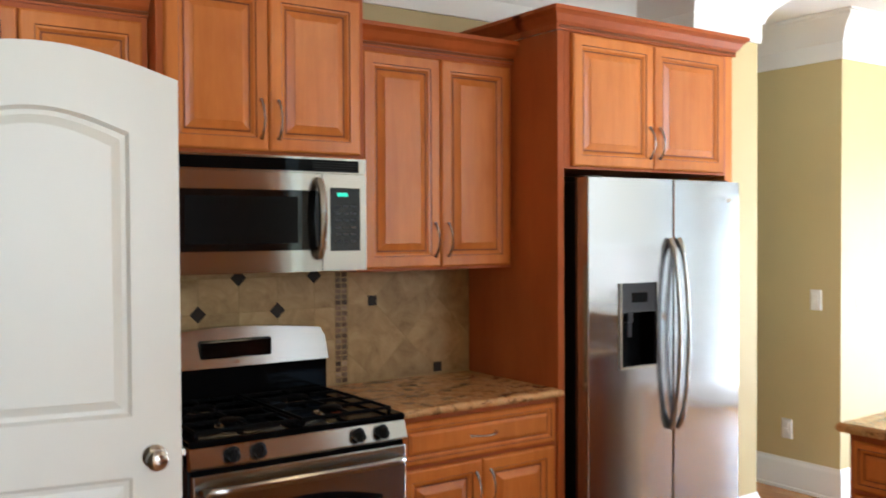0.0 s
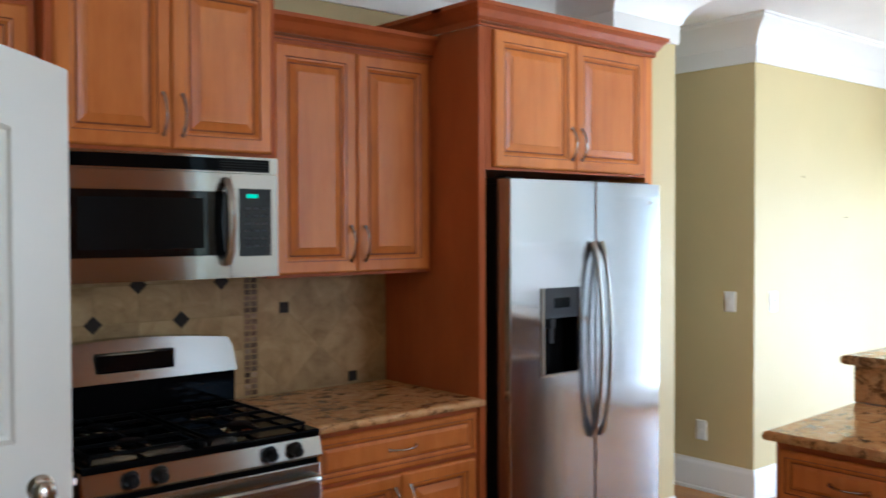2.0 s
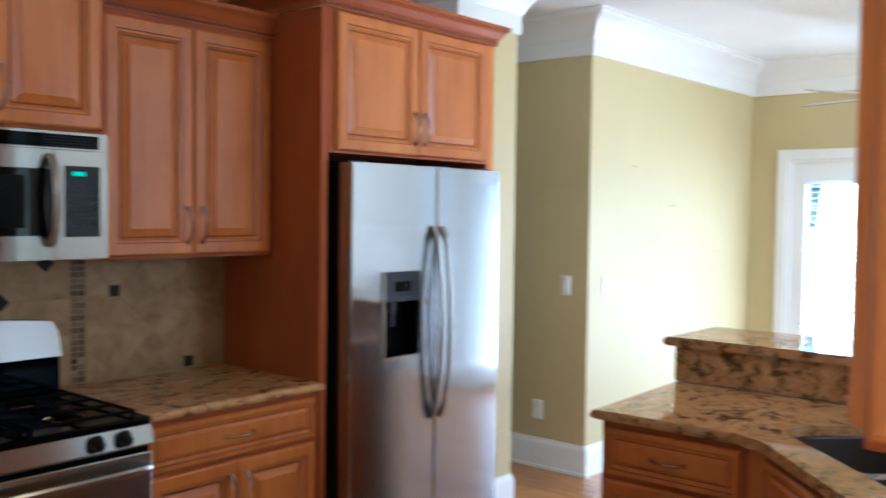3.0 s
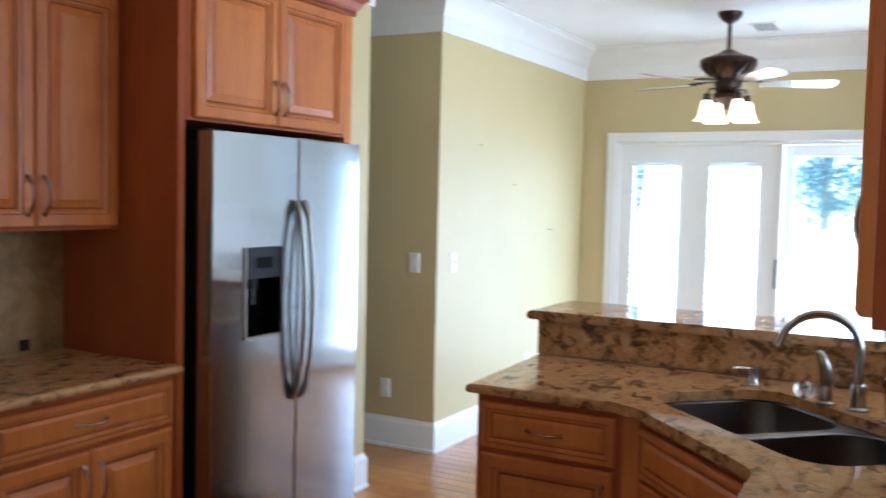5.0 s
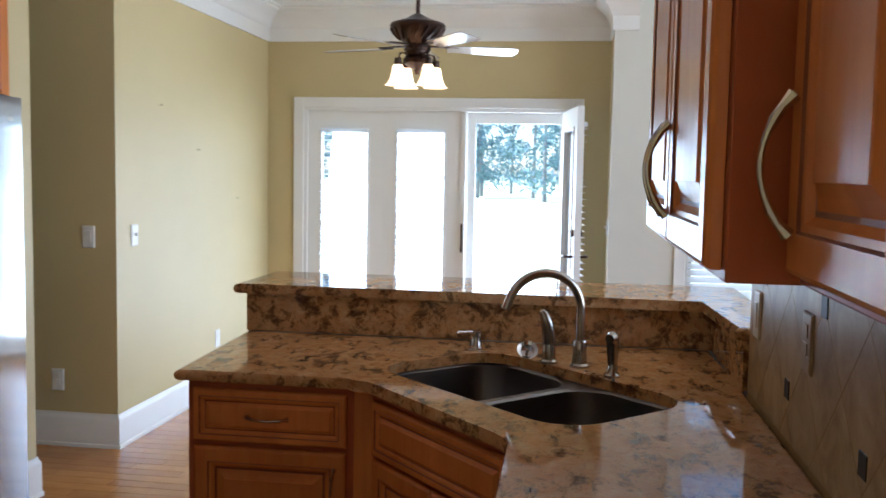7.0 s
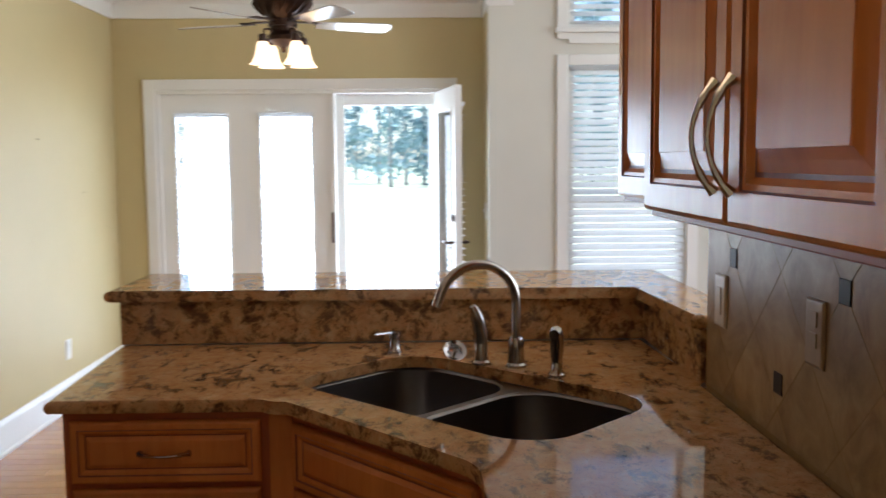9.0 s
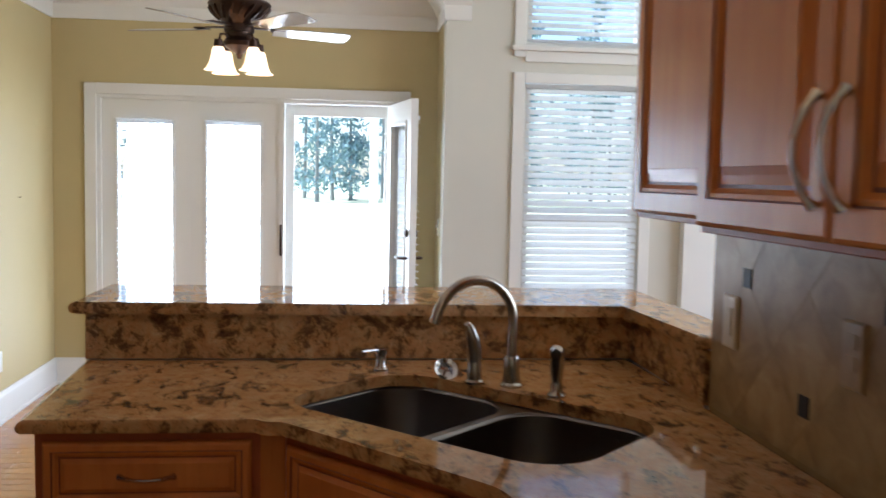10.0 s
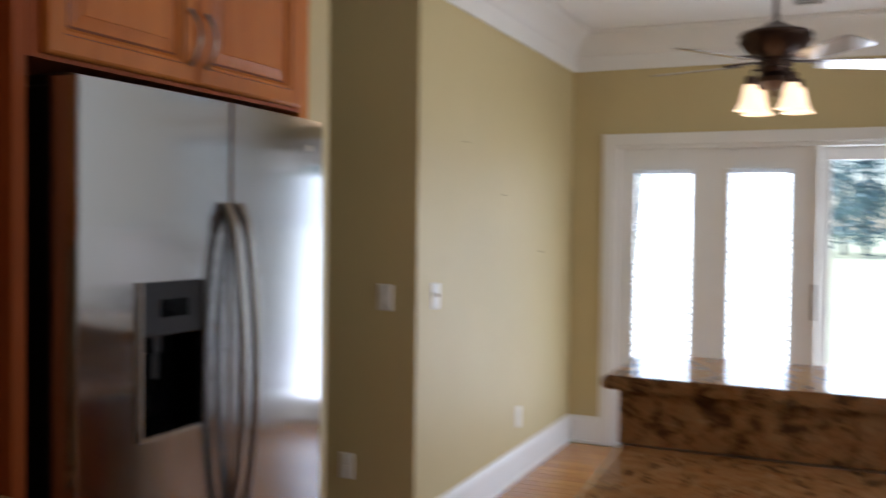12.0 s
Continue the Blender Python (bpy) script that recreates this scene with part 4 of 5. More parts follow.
LH = DTOP - 0.05
for y1, y0 in ((DY1 - 0.03, 3.32), (3.32, 2.72)):
    w = y1 - y0
    gx = 0.09
    lf = glazed_leaf("fixed_panel", pd, pose(0.03, y1, 0.02, 0, 0, -90), w, LH, gx, gx + 0.40, 0.22, LH - 0.13)
    blind(lf, pose(gx + 0.01, -0.022, LH - 0.135), 0.38, 1.56, 0.044, 7, 0.046)
part("flush_handle", boxes((0.0, 2.695, 0.90, 0.012, 2.711, 1.12), bev=0.004), BRONZE, pd)
# narrow white frame of the storm door outside the opening
part("storm_frame", boxes((0.125, DY0 + 0.03, 0.02, 0.155, DY0 + 0.10, DTOP - 0.03), (0.125, 2.62, 0.02, 0.155, 2.685, DTOP - 0.03), (0.125, DY0 + 0.10, DTOP - 0.11, 0.155, 2.62, DTOP - 0.03), (0.125, DY0 + 0.10, 0.02, 0.155, 2.62, 0.16), bev=0.003), WHITE, pd)
# the open leaf, hinged at its outer jamb and swung into the room
dl = glazed_leaf("door_leaf", pd, pose(0.03, 1.965, 0.02, 0, 0, 189), 0.72, LH, 0.12, 0.60, 0.22, LH - 0.13)
blind(dl, pose(0.12, 0.075, LH - 0.10), 0.48, 1.60, 0.044, 10, 0.046)
for sgn, yy in ((-1, 0.0), (1, 0.045)):
    part("lever", tube([(0.665, yy, 0.93), (0.665, yy + sgn * 0.045, 0.93), (0.655, yy + sgn * 0.055, 0.93), (0.57, yy + sgn * 0.055, 0.93)], 0.009, 8), BRONZE, dl, "bronze door lever", True)
    part("deadbolt", lathe([(0.025, 0), (0.025, 0.012), (0.015, 0.018)], 16, m=pose(0.665, yy, 1.09, 90 if sgn < 0 else -90)), BRONZE, dl, "", True)

# ---- living room windows ----


def sash_window(z0, z1, rail, label, drop):
    w = WY1 - WY0
    win = thing("window_2", pose(LX, WY1, 0, 0, 0, -90), label, "window", kind="structure")
    part("casing", boxes((-0.075, -0.02, z0 - 0.07, 0.0, 0.0, z1 + 0.07), (w, -0.02, z0 - 0.07, w + 0.075, 0.0, z1 + 0.07), (0, -0.02, z1, w, 0.0, z1 + 0.07), bev=0.004), WHITE, win)
    part("sill", boxes((-0.09, -0.045, z0 - 0.03, w + 0.09, 0.02, z0), bev=0.004), WHITE, win)
    part("apron", boxes((0.0, -0.018, z0 - 0.10, w, 0.0, z0 - 0.031), bev=0.003), WHITE, win)
    fb = [(0.0, 0.02, z0, 0.045, 0.10, z1), (w - 0.045, 0.02, z0, w, 0.10, z1), (0.045, 0.02, z1 - 0.045, w - 0.045, 0.10, z1), (0.045, 0.02, z0, w - 0.045, 0.10, z0 + 0.05)]
    if rail:
        fb.append((0.045, 0.05, rail - 0.025, w - 0.045, 0.095, rail + 0.025))
    part("window_frame", boxes(*fb), WHITE, win)
    g = part("pane", boxes((0.045, 0.07, z0 + 0.05, w - 0.045, 0.076, z1 - 0.045)), GLASS, win)
    g.visible_shadow = False
    blind(win, pose(0.012, 0.0, z1 - 0.002), w - 0.024, drop, 0.046, 46, 0.05)
    return win


sash_window(0.41, 2.098, 1.21, "white sash window with half open blinds", 1.64)
sash_window(2.338, 3.26, 0, "white upper window with half open blinds", 0.89)

# fireplace on the same wall
fp = thing("fireplace", pose(LX, 0.01, 0, 0, 0, -90), "white painted fireplace mantel with black firebox", "fireplace")
part("pilaster", boxes((0.0, -0.08, 0.0, 0.34, 0.0, 1.33), (-0.012, -0.092, 0.0, 0.352, 0.0, 0.14), (-0.012, -0.092, 1.24, 0.352, 0.0, 1.28), bev=0.005), WHITE, fp)
part("pilaster", boxes((1.05, -0.08, 0.0, 1.39, 0.0, 1.33), (1.038, -0.092, 0.0, 1.402, 0.0, 0.14), (1.038, -0.092, 1.24, 1.402, 0.0, 1.28), bev=0.005), WHITE, fp)
part("frieze", boxes((0.34, -0.065, 0.91, 1.05, 0.0, 1.33), bev=0.004), WHITE, fp)
part("mantel_shelf", boxes((-0.08, -0.16, 1.355, 1.47, 0.0, 1.395), (-0.05, -0.125, 1.33, 1.44, 0.0, 1.355), bev=0.006), WHITE, fp)
part("firebox", boxes((0.34, -0.025, 0.0, 1.05, 0.0, 0.91), bev=0.002), BLACK_MATTE, fp)

# ---- ceiling fan ----
FX, FY = 7.2, 2.87
fan = thing("ceiling_fan", pose(FX, FY, 0), "dark bronze ceiling fan with four lit glass shades", "ceiling fan")
part("canopy", lathe([(0.075, CEILING), (0.073, CEILING - 0.02), (0.05, CEILING - 0.05), (0.02, CEILING - 0.07)], 24), BRONZE, fan, "", True)
part("downrod", lathe([(0.013, CEILING - 0.065), (0.013, 2.48)], 12), BRONZE, fan, "", True)
part("motor", lathe([(0.02, 2.50), (0.045, 2.487), (0.075, 2.470), (0.125, 2.452), (0.168, 2.438), (0.178, 2.424), (0.170, 2.406), (0.145, 2.372), (0.108, 2.335), (0.080, 2.31), (0.085, 2.29), (0.085, 2.27)], 32), BRONZE, fan, "", True)
for k in range(18):
    mm = Matrix.Rotation(2 * math.pi * k / 18, 4, "Z")
    part("flute", tube([mm @ Vector(p) for p in ((0.112, 0.0, 2.336), (0.134, 0.012, 2.356), (0.154, 0.026, 2.380), (0.168, 0.042, 2.404))], [0.006, 0.009, 0.010, 0.007], 6), BRONZE, fan, "", True)
BLADE_W = wood("silver_wood_blade", (0.30, 0.26, 0.22), (0.42, 0.37, 0.32), 0.12, coat=0.6)
for k in range(5):
    mm = Matrix.Rotation(radians(72 * k - 70), 4, "Z")
    arm = part("blade_arm", boxes((0.08, -0.018, 2.295, 0.20, 0.018, 2.303), (0.19, -0.04, 2.290, 0.26, 0.04, 2.297), bev=0.002), BRONZE, fan)
    arm.matrix_basis = mm
    out = [(0.20, -0.055), (0.60, -0.076), (0.648, -0.066), (0.66, 0.0), (0.648, 0.066), (0.60, 0.076), (0.20, 0.055)]
    bl = part("blade", prism(out, 0, 0.006, 0.0015), BLADE_W, arm)
    bl.matrix_basis = Matrix.Translation((0, 0, 2.284)) @ Matrix.Rotation(radians(-12), 4, "X")
part("light_kit", lathe([(0.075, 2.268), (0.07, 2.24), (0.09, 2.215), (0.085, 2.19), (0.05, 2.165), (0.02, 2.15), (0.012, 2.12)], 24), BRONZE, fan, "", True)
for k in range(4):
    a = radians(90 * k + 40)
    ca, sa = math.cos(a), math.sin(a)
    arm = part("lamp_arm", tube([(0.06 * ca, 0.06 * sa, 2.21), (0.09 * ca, 0.09 * sa, 2.25), (0.125 * ca, 0.125 * sa, 2.245), (0.135 * ca, 0.135 * sa, 2.20)], 0.007, 8), BRONZE, fan, "scrolled bronze lamp arm", True)
    part("socket", lathe([(0.022, 2.215), (0.026, 2.18), (0.022, 2.165)], 14, m=pose(0.138 * ca, 0.138 * sa, 0)), BRONZE, arm, "", True)
    part("shade", lathe([(0.028, 2.172), (0.036, 2.155), (0.042, 2.12), (0.050, 2.085), (0.066, 2.055), (0.080, 2.045), (0.077, 2.045), (0.062, 2.057), (0.046, 2.087), (0.038, 2.12), (0.032, 2.153), (0.024, 2.17)], 24, cap=False, m=pose(0.138 * ca, 0.138 * sa, 0)), SHADE, arm, "lit frosted glass bell shade", True)
# Unseen fixture added for the assumed lamp; its form is made up.
kl = thing("ceiling_light", pose(3.30, 2.70, CEILING), "assumed flush ceiling light, unseen, with frosted glass bowl and nickel rim", "ceiling light")
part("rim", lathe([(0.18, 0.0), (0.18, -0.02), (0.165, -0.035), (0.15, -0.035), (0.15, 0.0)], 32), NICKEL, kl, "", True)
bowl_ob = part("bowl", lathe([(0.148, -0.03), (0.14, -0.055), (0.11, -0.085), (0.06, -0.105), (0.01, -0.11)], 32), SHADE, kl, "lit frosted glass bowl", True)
cv = thing("ceiling_vent", pose(7.75, 2.75, CEILING), "dark slotted air vent in the white ceiling", "vent")
part("frame", boxes((-0.16, -0.09, -0.008, 0.16, -0.07, 0.0), (-0.16, 0.07, -0.008, 0.16, 0.09, 0.0), (-0.16, -0.07, -0.008, -0.14, 0.07, 0.0), (0.14, -0.07, -0.008, 0.16, 0.07, 0.0)), WHITE, cv)
part("backing", boxes((-0.14, -0.07, -0.002, 0.14, 0.07, 0.0)), BLACK_MATTE, cv)
for k in range(6):
    part("slat", boxes((-0.14, -0.062 + 0.023 * k, -0.007, 0.14, -0.055 + 0.023 * k, -0.003)), WHITE, cv)

# ---- open arched door ----
DW, DH, RISE = 0.71, 2.012, 0.08
ddir = math.degrees(math.atan2(-0.12, 0.70))  # swung almost parallel to the range
dr = thing("door_1", pose(1.268, 3.845, 0.012, 0, 0, ddir), "off-white arched two-panel pantry door, standing open", "door", kind="structure")


def arch(w, z_side, rise, x0=0.0, n=16):
    """Points from the right springing over the arch to the left one."""
    return [(x0 + w - w * k / n, z_side + rise * math.sin(math.pi * k / n)) for k in range(n + 1)]


def leaf_rings(loops, bm):
    """Stitches loops of equal length given as (x, front, z)."""
    rings = [[bm.verts.new((x, -f, z)) for x, f, z in lp] for lp in loops]
    for a, b in zip(rings, rings[1:]):
        for i in range(len(a)):
            bm.faces.new((a[i], a[(i + 1) % len(a)], b[(i + 1) % len(a)], b[i]))
    bm.faces.new(rings[0][::-1])
    return rings


bm = bmesh.new()
T = 0.035
outer = [(0, 0), (DW, 0)] + arch(DW, DH - RISE, RISE)
top_in = [(0.125, 1.045), (DW - 0.125, 1.045)] + arch(DW - 0.25, 1.79, 0.06, 0.125)
low_in = [(0.125, 0.22), (DW - 0.125, 0.22), (DW - 0.125, 0.885), (0.125, 0.885)]


def face_with_holes(bm, y):
    ovs = [bm.verts.new((x, y, z)) for x, z in outer]
    tvs = [bm.verts.new((x, y, z)) for x, z in top_in]
    lvs = [bm.verts.new((x, y, z)) for x, z in low_in]
    es = []
    for vs in (ovs, tvs, lvs):
        for i in range(len(vs)):
            es.append(bm.edges.new((vs[i], vs[(i + 1) % len(vs)])))
    bmesh.ops.triangle_fill(bm, use_beauty=True, edges=es)
    return ovs, tvs, lvs


sides = []
for y, sg in ((-T, 1), (0.0, -1)):
    ovs, tvs, lvs = face_with_holes(bm, y)
    sides.append(ovs)
    for vs, cx, cz in ((tvs, DW / 2, 1.38), (lvs, DW / 2, 0.51)):
        prev = vs
        for ins, dep in ((0.010, 0.009), (0.022, 0.010), (0.045, 0.003)):
            xs_ = [v.co.x for v in vs]
            zs_ = [v.co.z for v in vs]
            hx, hz = (max(xs_) - min(xs_)) / 2, (max(zs_) - min(zs_)) / 2
            mz = (max(zs_) + min(zs_)) / 2
            ring = [bm.verts.new((DW / 2 + (v.co.x - DW / 2) * (hx - ins) / hx, y + sg * dep, mz + (v.co.z - mz) * (hz - ins) / hz)) for v in vs]
            for i in range(len(vs)):
                bm.faces.new((prev[i], prev[(i + 1) % len(vs)], ring[(i + 1) % len(vs)], ring[i]))
            prev = ring
        bm.faces.new(prev)
a, b = sides
for i in range(len(a)):
    bm.faces.new((a[i], a[(i + 1) % len(a)], b[(i + 1) % len(a)], b[i]))
part("leaf", bm, DOORPAINT, dr)
for sg, y in ((1, -T), (-1, 0.0)):
    kn = part("knob", lathe([(0.032, 0), (0.032, 0.004), (0.026, 0.009), (0.011, 0.014), (0.011, 0.028), (0.022, 0.036), (0.028, 0.046), (0.027, 0.056), (0.018, 0.064), (0.006, 0.066)], 24, m=pose(DW - 0.07, y, 0.935, 90 * sg)), NICKEL, dr, "satin nickel door knob", True)
part("latch", boxes((DW, -0.028, 0.905, DW + 0.0015, -0.007, 0.965), (DW, -0.024, 0.927, DW + 0.012, -0.012, 0.943)), NICKEL, dr)

# ---- switches and outlets ----


def plate(name, m, kind, label, mat=None, w=0.072, h=0.118):
    mat = mat or PLASTIC
    p = thing(name, m, label, "outlet" if kind == "outlet" else "switch")
    part("cover_plate", panel_rings(w, h, [(0, 0), (0, 0.003), (0.004, 0.0065), (0.008, 0.007)], x0=-w / 2, z0=-h / 2), mat, p)
    if kind == "outlet":
        for dz in (-0.026, 0.012):
            part("socket", boxes((-0.016, -0.0095, dz, 0.016, -0.007, dz + 0.028), bev=0.001), mat, p)
    elif kind == "rocker":
        part("rocker", boxes((-0.016, -0.010, -0.033, 0.016, -0.007, 0.033), bev=0.0015), mat, p)
    else:
        part("toggle", boxes((-0.005, -0.020, -0.004, 0.005, -0.007, 0.014), bev=0.001), mat, p)
    return p


plate("light_switch", pose(HALL1, 4.383, 1.131, 0, 0, -90), "rocker", "white rocker switch on the olive passage wall")
plate("light_switch", pose(6.098, BREAK, 1.13), "toggle", "white toggle switch on the breakfast room wall")
plate("wall_outlet", pose(HALL1, 4.57, 0.358, 0, 0, -90), "outlet", "white outlet low on the olive passage wall")
plate("wall_outlet", pose(7.27, BREAK, 0.357), "outlet", "white outlet low on the breakfast room wall")
plate("light_switch", pose(8.08, STUB, 1.13, 0, 0, 180), "toggle", "white switch on the short wall end")

# Small dark dings in the wall, modelled as nails at rough spots.
for nx, nz in ((6.42, 1.86), (6.95, 1.62), (7.62, 1.30)):
    nl = thing("wall_nail", pose(nx, BREAK, nz, 90), "small dark mark on the olive wall, built as a nail", "nail", "nails in the wall")
    part("shank", lathe([(0.0016, 0.0), (0.0016, 0.014)], 8), BRONZE, nl)
    part("head", lathe([(0.004, 0.014), (0.004, 0.0155)], 10), BRONZE, nl)

# ---- outdoors ----
# Green lawn paled until it blows out: overexposure put into its colour.
GRASS = plain("glare_paled_grass", (0.45, 0.49, 0.34), 0.9)
CONC = plain("pale_concrete", (0.66, 0.65, 0.62), 0.85)
# Distance haze and glare are put into these pale blue-grey tree colours.
BARK_HAZED = plain("hazed_pine_bark", (0.30, 0.30, 0.29), 0.9)
NEEDLE_HAZED = plain("hazed_pine_needles", (0.22, 0.33, 0.35), 0.8)
structure("ground", boxes((-300, -300, -0.5, 500, 300, -0.20)), GRASS, "lawn paled for outdoor glare, reaching to the woods", "ground")
structure("patio", boxes((8.505, -2.0, -0.2, 13.5, 8.0, -0.06), (LX + 0.165, -2.0, -0.2, 8.505, 1.48, -0.06)), CONC, "pale concrete patio outside the doors", "patio")
pp = thing("porch_post", pose(12.5, 1.92, -0.06), "square white porch post standing on the patio", "post")
part("shaft", boxes((-0.05, -0.05, 0.14, 0.05, 0.05, 2.62), bev=0.006), WHITE, pp)
part("base", boxes((-0.07, -0.07, 0.0, 0.07, 0.07, 0.14), bev=0.008), WHITE, pp)
part("capital", boxes((-0.07, -0.07, 2.62, 0.07, 0.07, 2.72), bev=0.008), WHITE, pp)
rng = random.Random(4)


def pine(x, y, h):
    t = thing("pine_tree", pose(x, y, -0.2, 0, 0, rng.uniform(0, 360)), "tall pine at the far edge of the lawn", "tree", "pines behind the lawn")
    part("trunk", tube([(0, 0, 0), (0.08, 0, h * 0.4), (0.05, 0.1, h)], [0.15, 0.11, 0.02], 8), BARK_HAZED, t)
    bm = bmesh.new()
    for k in range(52):
        z = h * rng.uniform(0.10, 1.0)
        reach = (1 - z / h) * h * 0.24 + 0.5
        a = rng.uniform(0, 6.283)
        end = Vector((math.cos(a) * reach, math.sin(a) * reach, z + rng.uniform(-0.3, 0.5)))
        for q in range(25):
            s = rng.uniform(0.15, 1.0)
            c = Vector((0, 0, z - 0.4)).lerp(end, s) + Vector([rng.gauss(0, 0.2) for _ in range(3)])
            d1_ = Vector([rng.gauss(0, 1) for _ in range(3)]).normalized() * rng.uniform(0.16, 0.34)
            d2_ = Vector([rng.gauss(0, 1) for _ in range(3)]).normalized() * 0.09
            bm.faces.new([bm.verts.new(c + p) for p in (-d1_, d2_, d1_, -d2_)])
    tagged(part("crown", bm, NEEDLE_HAZED, t), kind="stuff")
    return t


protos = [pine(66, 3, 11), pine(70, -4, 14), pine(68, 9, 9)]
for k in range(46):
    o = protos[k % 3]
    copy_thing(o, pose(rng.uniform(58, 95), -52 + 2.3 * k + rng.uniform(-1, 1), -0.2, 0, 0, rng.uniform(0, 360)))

# ---- tiles, planks ----


def clip_poly(poly, x0, x1, z0, z1):
    """Cuts a polygon to a rectangle."""
    for axis, lim, keep in ((0, x0, 1), (0, x1, -1), (1, z0, 1), (1, z1, -1)):
        out = []
        for i, p in enumerate(poly):
            q = poly[(i + 1) % len(poly)]
            dp, dq = keep * (p[axis] - lim), keep * (q[axis] - lim)
            if dp >= 0:
                out.append(p)
            if dp * dq < 0:
                s = dp / (dp - dq)
                out.append((p[0] + s * (q[0] - p[0]), p[1] + s * (q[1] - p[1])))
        poly = out
        if len(poly) < 3:
            return []
    return poly


def area(poly):
    return abs(sum(p[0] * q[1] - q[0] * p[1] for p, q in zip(poly, poly[1:] + poly[:1]))) / 2


def tile_piece(name, poly, mat, parent, face, thick=0.0024):
    """A tile of that outline in x and z, with an eased front edge; face 1 looks to -y."""
    n = len(poly)
    cx, cz = sum(p[0] for p in poly) / n, sum(p[1] for p in poly) / n
    r = max(math.hypot(p[0] - cx, p[1] - cz) for p in poly)
    k = 1 - 0.0018 / r
    rel = [(p[0] - cx, p[1] - cz) for p in poly]
    verts = [(x, 0, z) for x, z in rel] + [(x, -face * (thick - 0.0009), z) for x, z in rel] + [(x * k, -face * thick, z * k) for x, z in rel]
    faces = [tuple(range(2 * n, 3 * n))]
    for b in (0, n):
        faces += [(b + i, b + (i + 1) % n, b + n + (i + 1) % n, b + n + i) for i in range(n)]
    me = bpy.data.meshes.new(name)
    me.from_pydata(verts, [], faces)
    me.materials.append(mat)
    ob = new(name, me)
    ob.parent = parent
    ob.location = (cx, 0, cz)
    bm = bmesh.new()
    bm.from_mesh(me)
    bmesh.ops.recalc_face_normals(bm, faces=bm.faces)
    bm.to_mesh(me)
    bm.free()
    return ob


def inset(parent, x, z, s, face, turned=False):
    a = [(-s, -s), (s, -s), (s, s), (-s, s)]
    if turned:
        a = [(0, -s * 1.41), (s * 1.41, 0), (0, s * 1.41), (-s * 1.41, 0)]
    return tile_piece("inset_tile", [(x + p, z + q) for p, q in a], SLATE, parent, face, 0.0044)


def diagonal_field(parent, x0, x1, z0, z1, ox, oz, d, face, odd=0):
    g = 0.001
    for i in range(-16, 17):
        for j in range(-8, 9):
            if (i + j) % 2 == 0:
                continue
            cx, cz = ox + i * d / 2, oz + j * d / 2
            h = d / 2 - g
            poly = clip_poly([(cx, cz - h), (cx + h, cz), (cx, cz + h), (cx - h, cz)], x0 + g, x1 - g, z0 + g, z1 - g)
            if poly and area(poly) > 0.0002:
                tile_piece("tile", poly, TRAVERTINE, parent, face)


bs = thing("backsplash_range", pose(0, NORTH - 0.004, 0), "tan travertine backsplash with dark insets behind the range", "backsplash")
part("grout", boxes((1.27, -0.0019, 0.88, 3.584, 0.0035, 1.44)), GROUT, bs)
Z0, Z1 = 0.916, 1.42
diagonal_field(bs, 2.968, 3.583, Z0, Z1, 3.083, 1.25, 0.328, 1)
for x, z in ((3.083, 1.25), (3.411, 0.945)):
    inset(bs, x, z, 0.021, 1)
# straight field behind the range, diamonds on every other crossing
px, pz = 0.1600, 0.132
for i in range(-7, 4):
    for j in range(-3, 3):
        x0, z0 = 2.334 + i * px, 1.231 + j * pz
        poly = clip_poly([(x0 + 0.0011, z0 + 0.0011), (x0 + px - 0.0011, z0 + 0.0011), (x0 + px - 0.0011, z0 + pz - 0.0011), (x0 + 0.0011, z0 + pz - 0.0011)], 1.272, 2.905, Z0, Z1)
        if poly and area(poly) > 0.0002:
            tile_piece("tile", poly, TRAVERTINE, bs, 1)
for i in range(-6, 4):
    for j in (0, 1):
        x, z = 2.334 + i * px, 1.231 + j * pz
        if (i + j) % 2 == 0 and 1.3 < x < 2.88:
            inset(bs, x, z, 0.023, 1, True)
for k in range(22):
    for c in range(2):
        z = Z0 + 0.004 + k * 0.0228
        if z + 0.02 < Z1:
            tile_piece("mosaic_tile", [(2.909 + c * 0.0285, z), (2.909 + c * 0.0285 + 0.0255, z), (2.909 + c * 0.0285 + 0.0255, z + 0.0195), (2.909 + c * 0.0285, z + 0.0195)], MOSAIC, bs, 1)

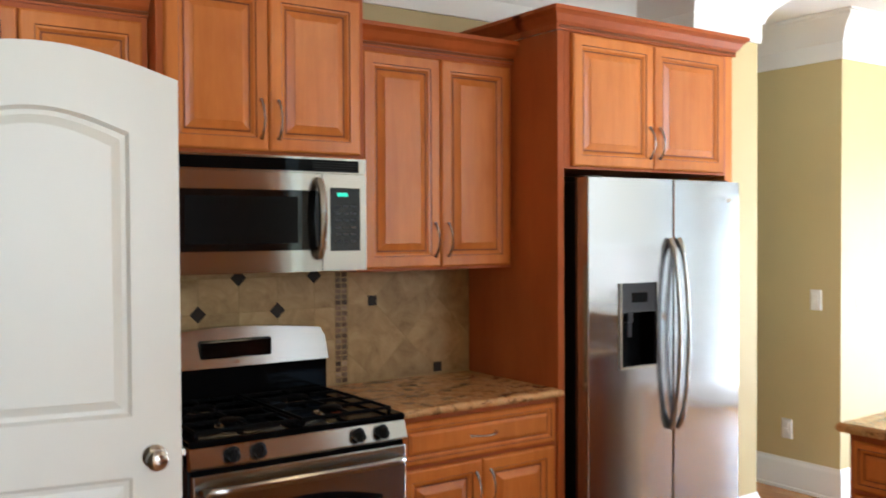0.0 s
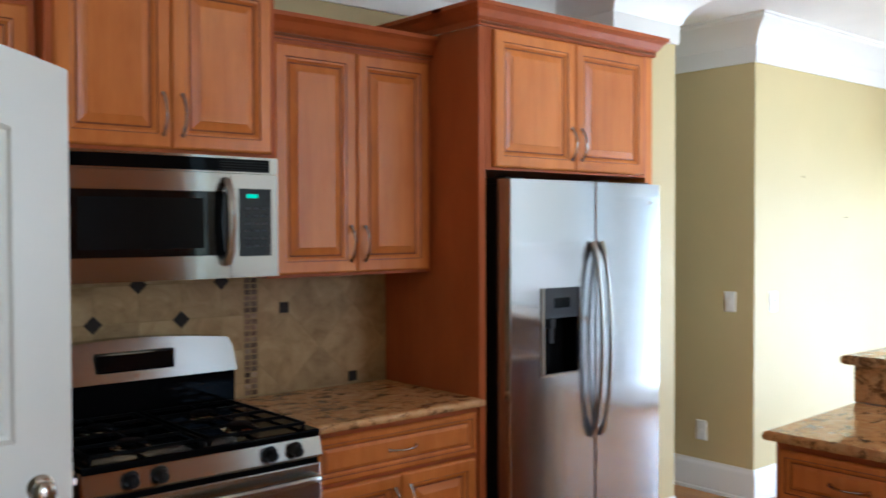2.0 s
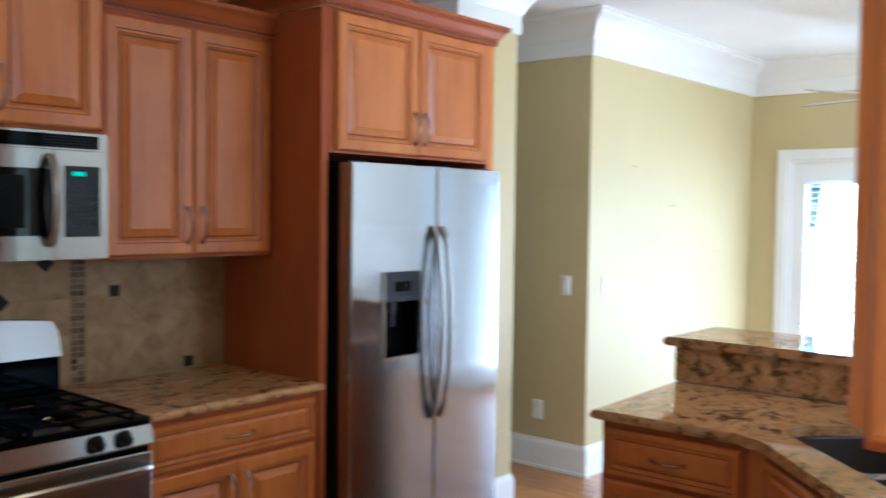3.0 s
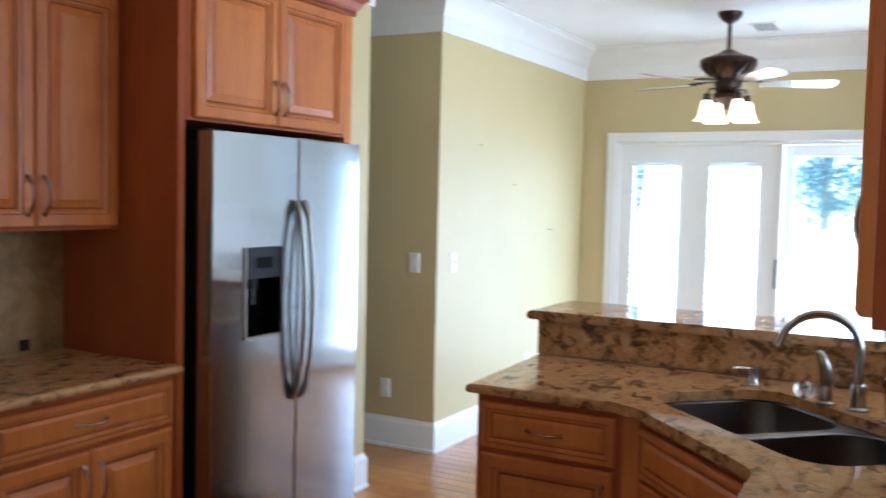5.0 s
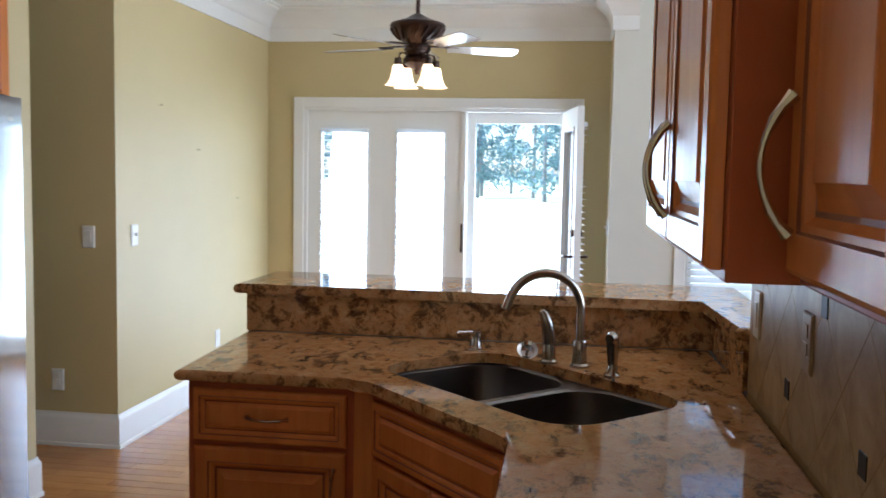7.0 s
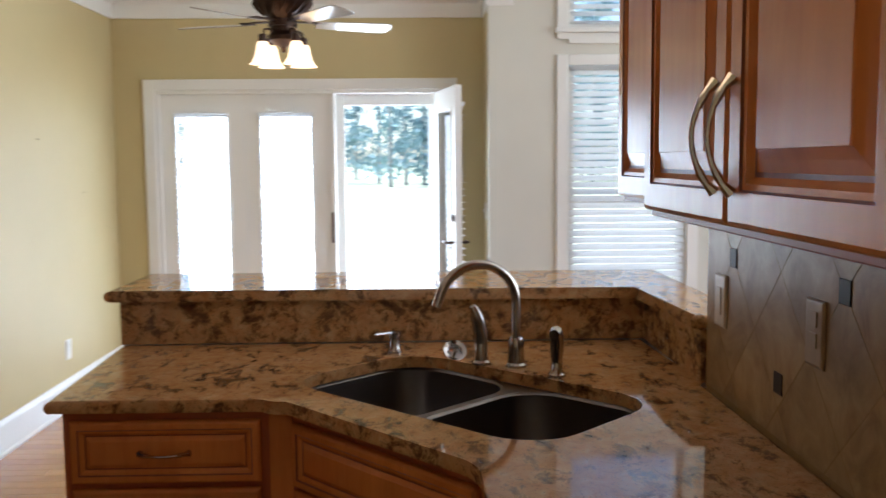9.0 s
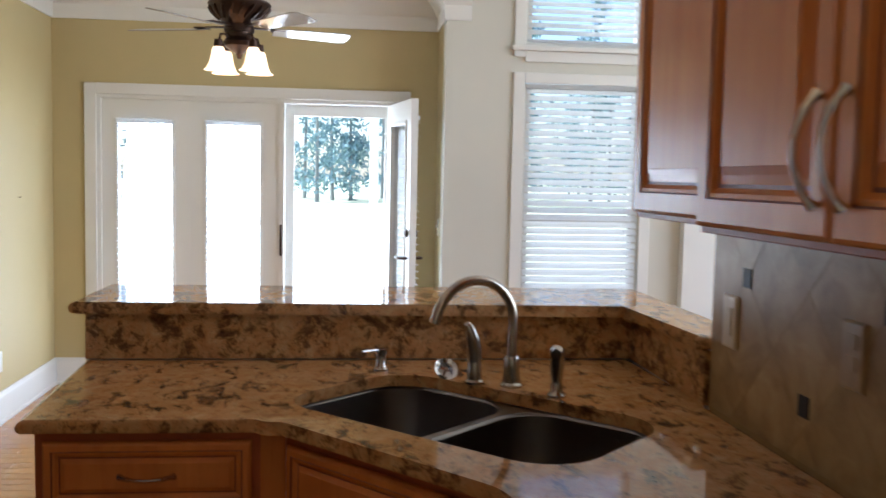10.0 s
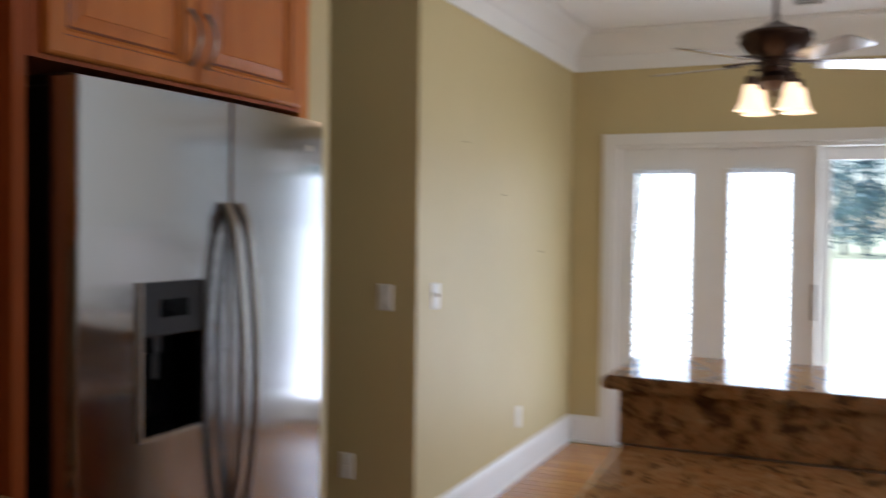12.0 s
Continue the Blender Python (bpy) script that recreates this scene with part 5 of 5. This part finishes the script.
bs2 = thing("backsplash_sink", pose(0, SOUTH + 0.004, 0), "tan travertine diagonal backsplash with dark insets beside the sink", "backsplash")
part("grout", boxes((1.965, -0.0035, 0.88, 3.969, 0.0019, 1.388)), GROUT, bs2)
diagonal_field(bs2, 1.965, 3.969, Z0, 1.388, 3.78, 1.255, 0.278, -1)
for i in range(-6, 1):
    for j in (-1, 0):
        x, z = 3.78 + i * 0.278, 1.255 + j * 0.225
        if (i + j) % 2 == 0 and 2.1 < x:
            inset(bs2, x, z, 0.022, -1)
plate("light_switch", pose(3.855, SOUTH + 0.0066, 1.145, 0, 0, 180), "rocker", "almond rocker switch on the tiled backsplash", ALMOND, 0.075, 0.125)
plate("wall_outlet", pose(3.33, SOUTH + 0.0066, 1.165, 0, 0, 180), "outlet", "almond outlet on the tiled backsplash", TAN, 0.075, 0.125)

# oak strip floor, boards along y
W = 0.083
plank_meshes = {}


def plank(x, y0, y1):
    L = round(y1 - y0, 2)
    if L not in plank_meshes:
        me = bpy.data.meshes.new("plank")
        a, b, e = W / 2 - 0.0005, L / 2 - 0.0006, 0.0012
        vs = [(sx * a, sy * b, -0.016) for sx, sy in ((-1, -1), (1, -1), (1, 1), (-1, 1))] + [(sx * a, sy * b, -0.001) for sx, sy in ((-1, -1), (1, -1), (1, 1), (-1, 1))] + [(sx * (a - e), sy * (b - e), 0.0) for sx, sy in ((-1, -1), (1, -1), (1, 1), (-1, 1))]
        fs_ = [(8, 9, 10, 11)] + [(q + i, q + (i + 1) % 4, q + 4 + (i + 1) % 4, q + 4 + i) for q in (0, 4) for i in range(4)]
        me.from_pydata(vs, [], fs_)
        me.materials.append(OAK)
        plank_meshes[L] = me
    ob = new("plank", plank_meshes[L])
    ob.parent = floor
    ob.location = (x, (y0 + y1) / 2, 0)


rest = bmesh.new()
prng = random.Random(8)
n = int((EAST + 2.2) / W)
for i in range(n):
    x = -2.2 + (i + 0.5) * W
    y = -4.2 - prng.uniform(0, 1.0)
    while y < 5.9:
        L = prng.choice((0.7, 0.9, 1.1, 1.3))
        y1 = y + L
        near = 4.2 < x < 8.34 and y1 > 2.9 and y < 4.22
        if near:
            plank(x, y, y1)
        else:
            a0, a1 = max(y, -4.2 if x < LX - 0.05 else STUB), min(y1, 5.9)
            if a1 > a0:
                box(rest, x - W / 2 + 0.0005, a0 + 0.0006, -0.016, x + W / 2 - 0.0005, a1 - 0.0006, 0.0)
        y = y1
tagged(part("far_planks", rest, OAK, floor), kind="stuff")
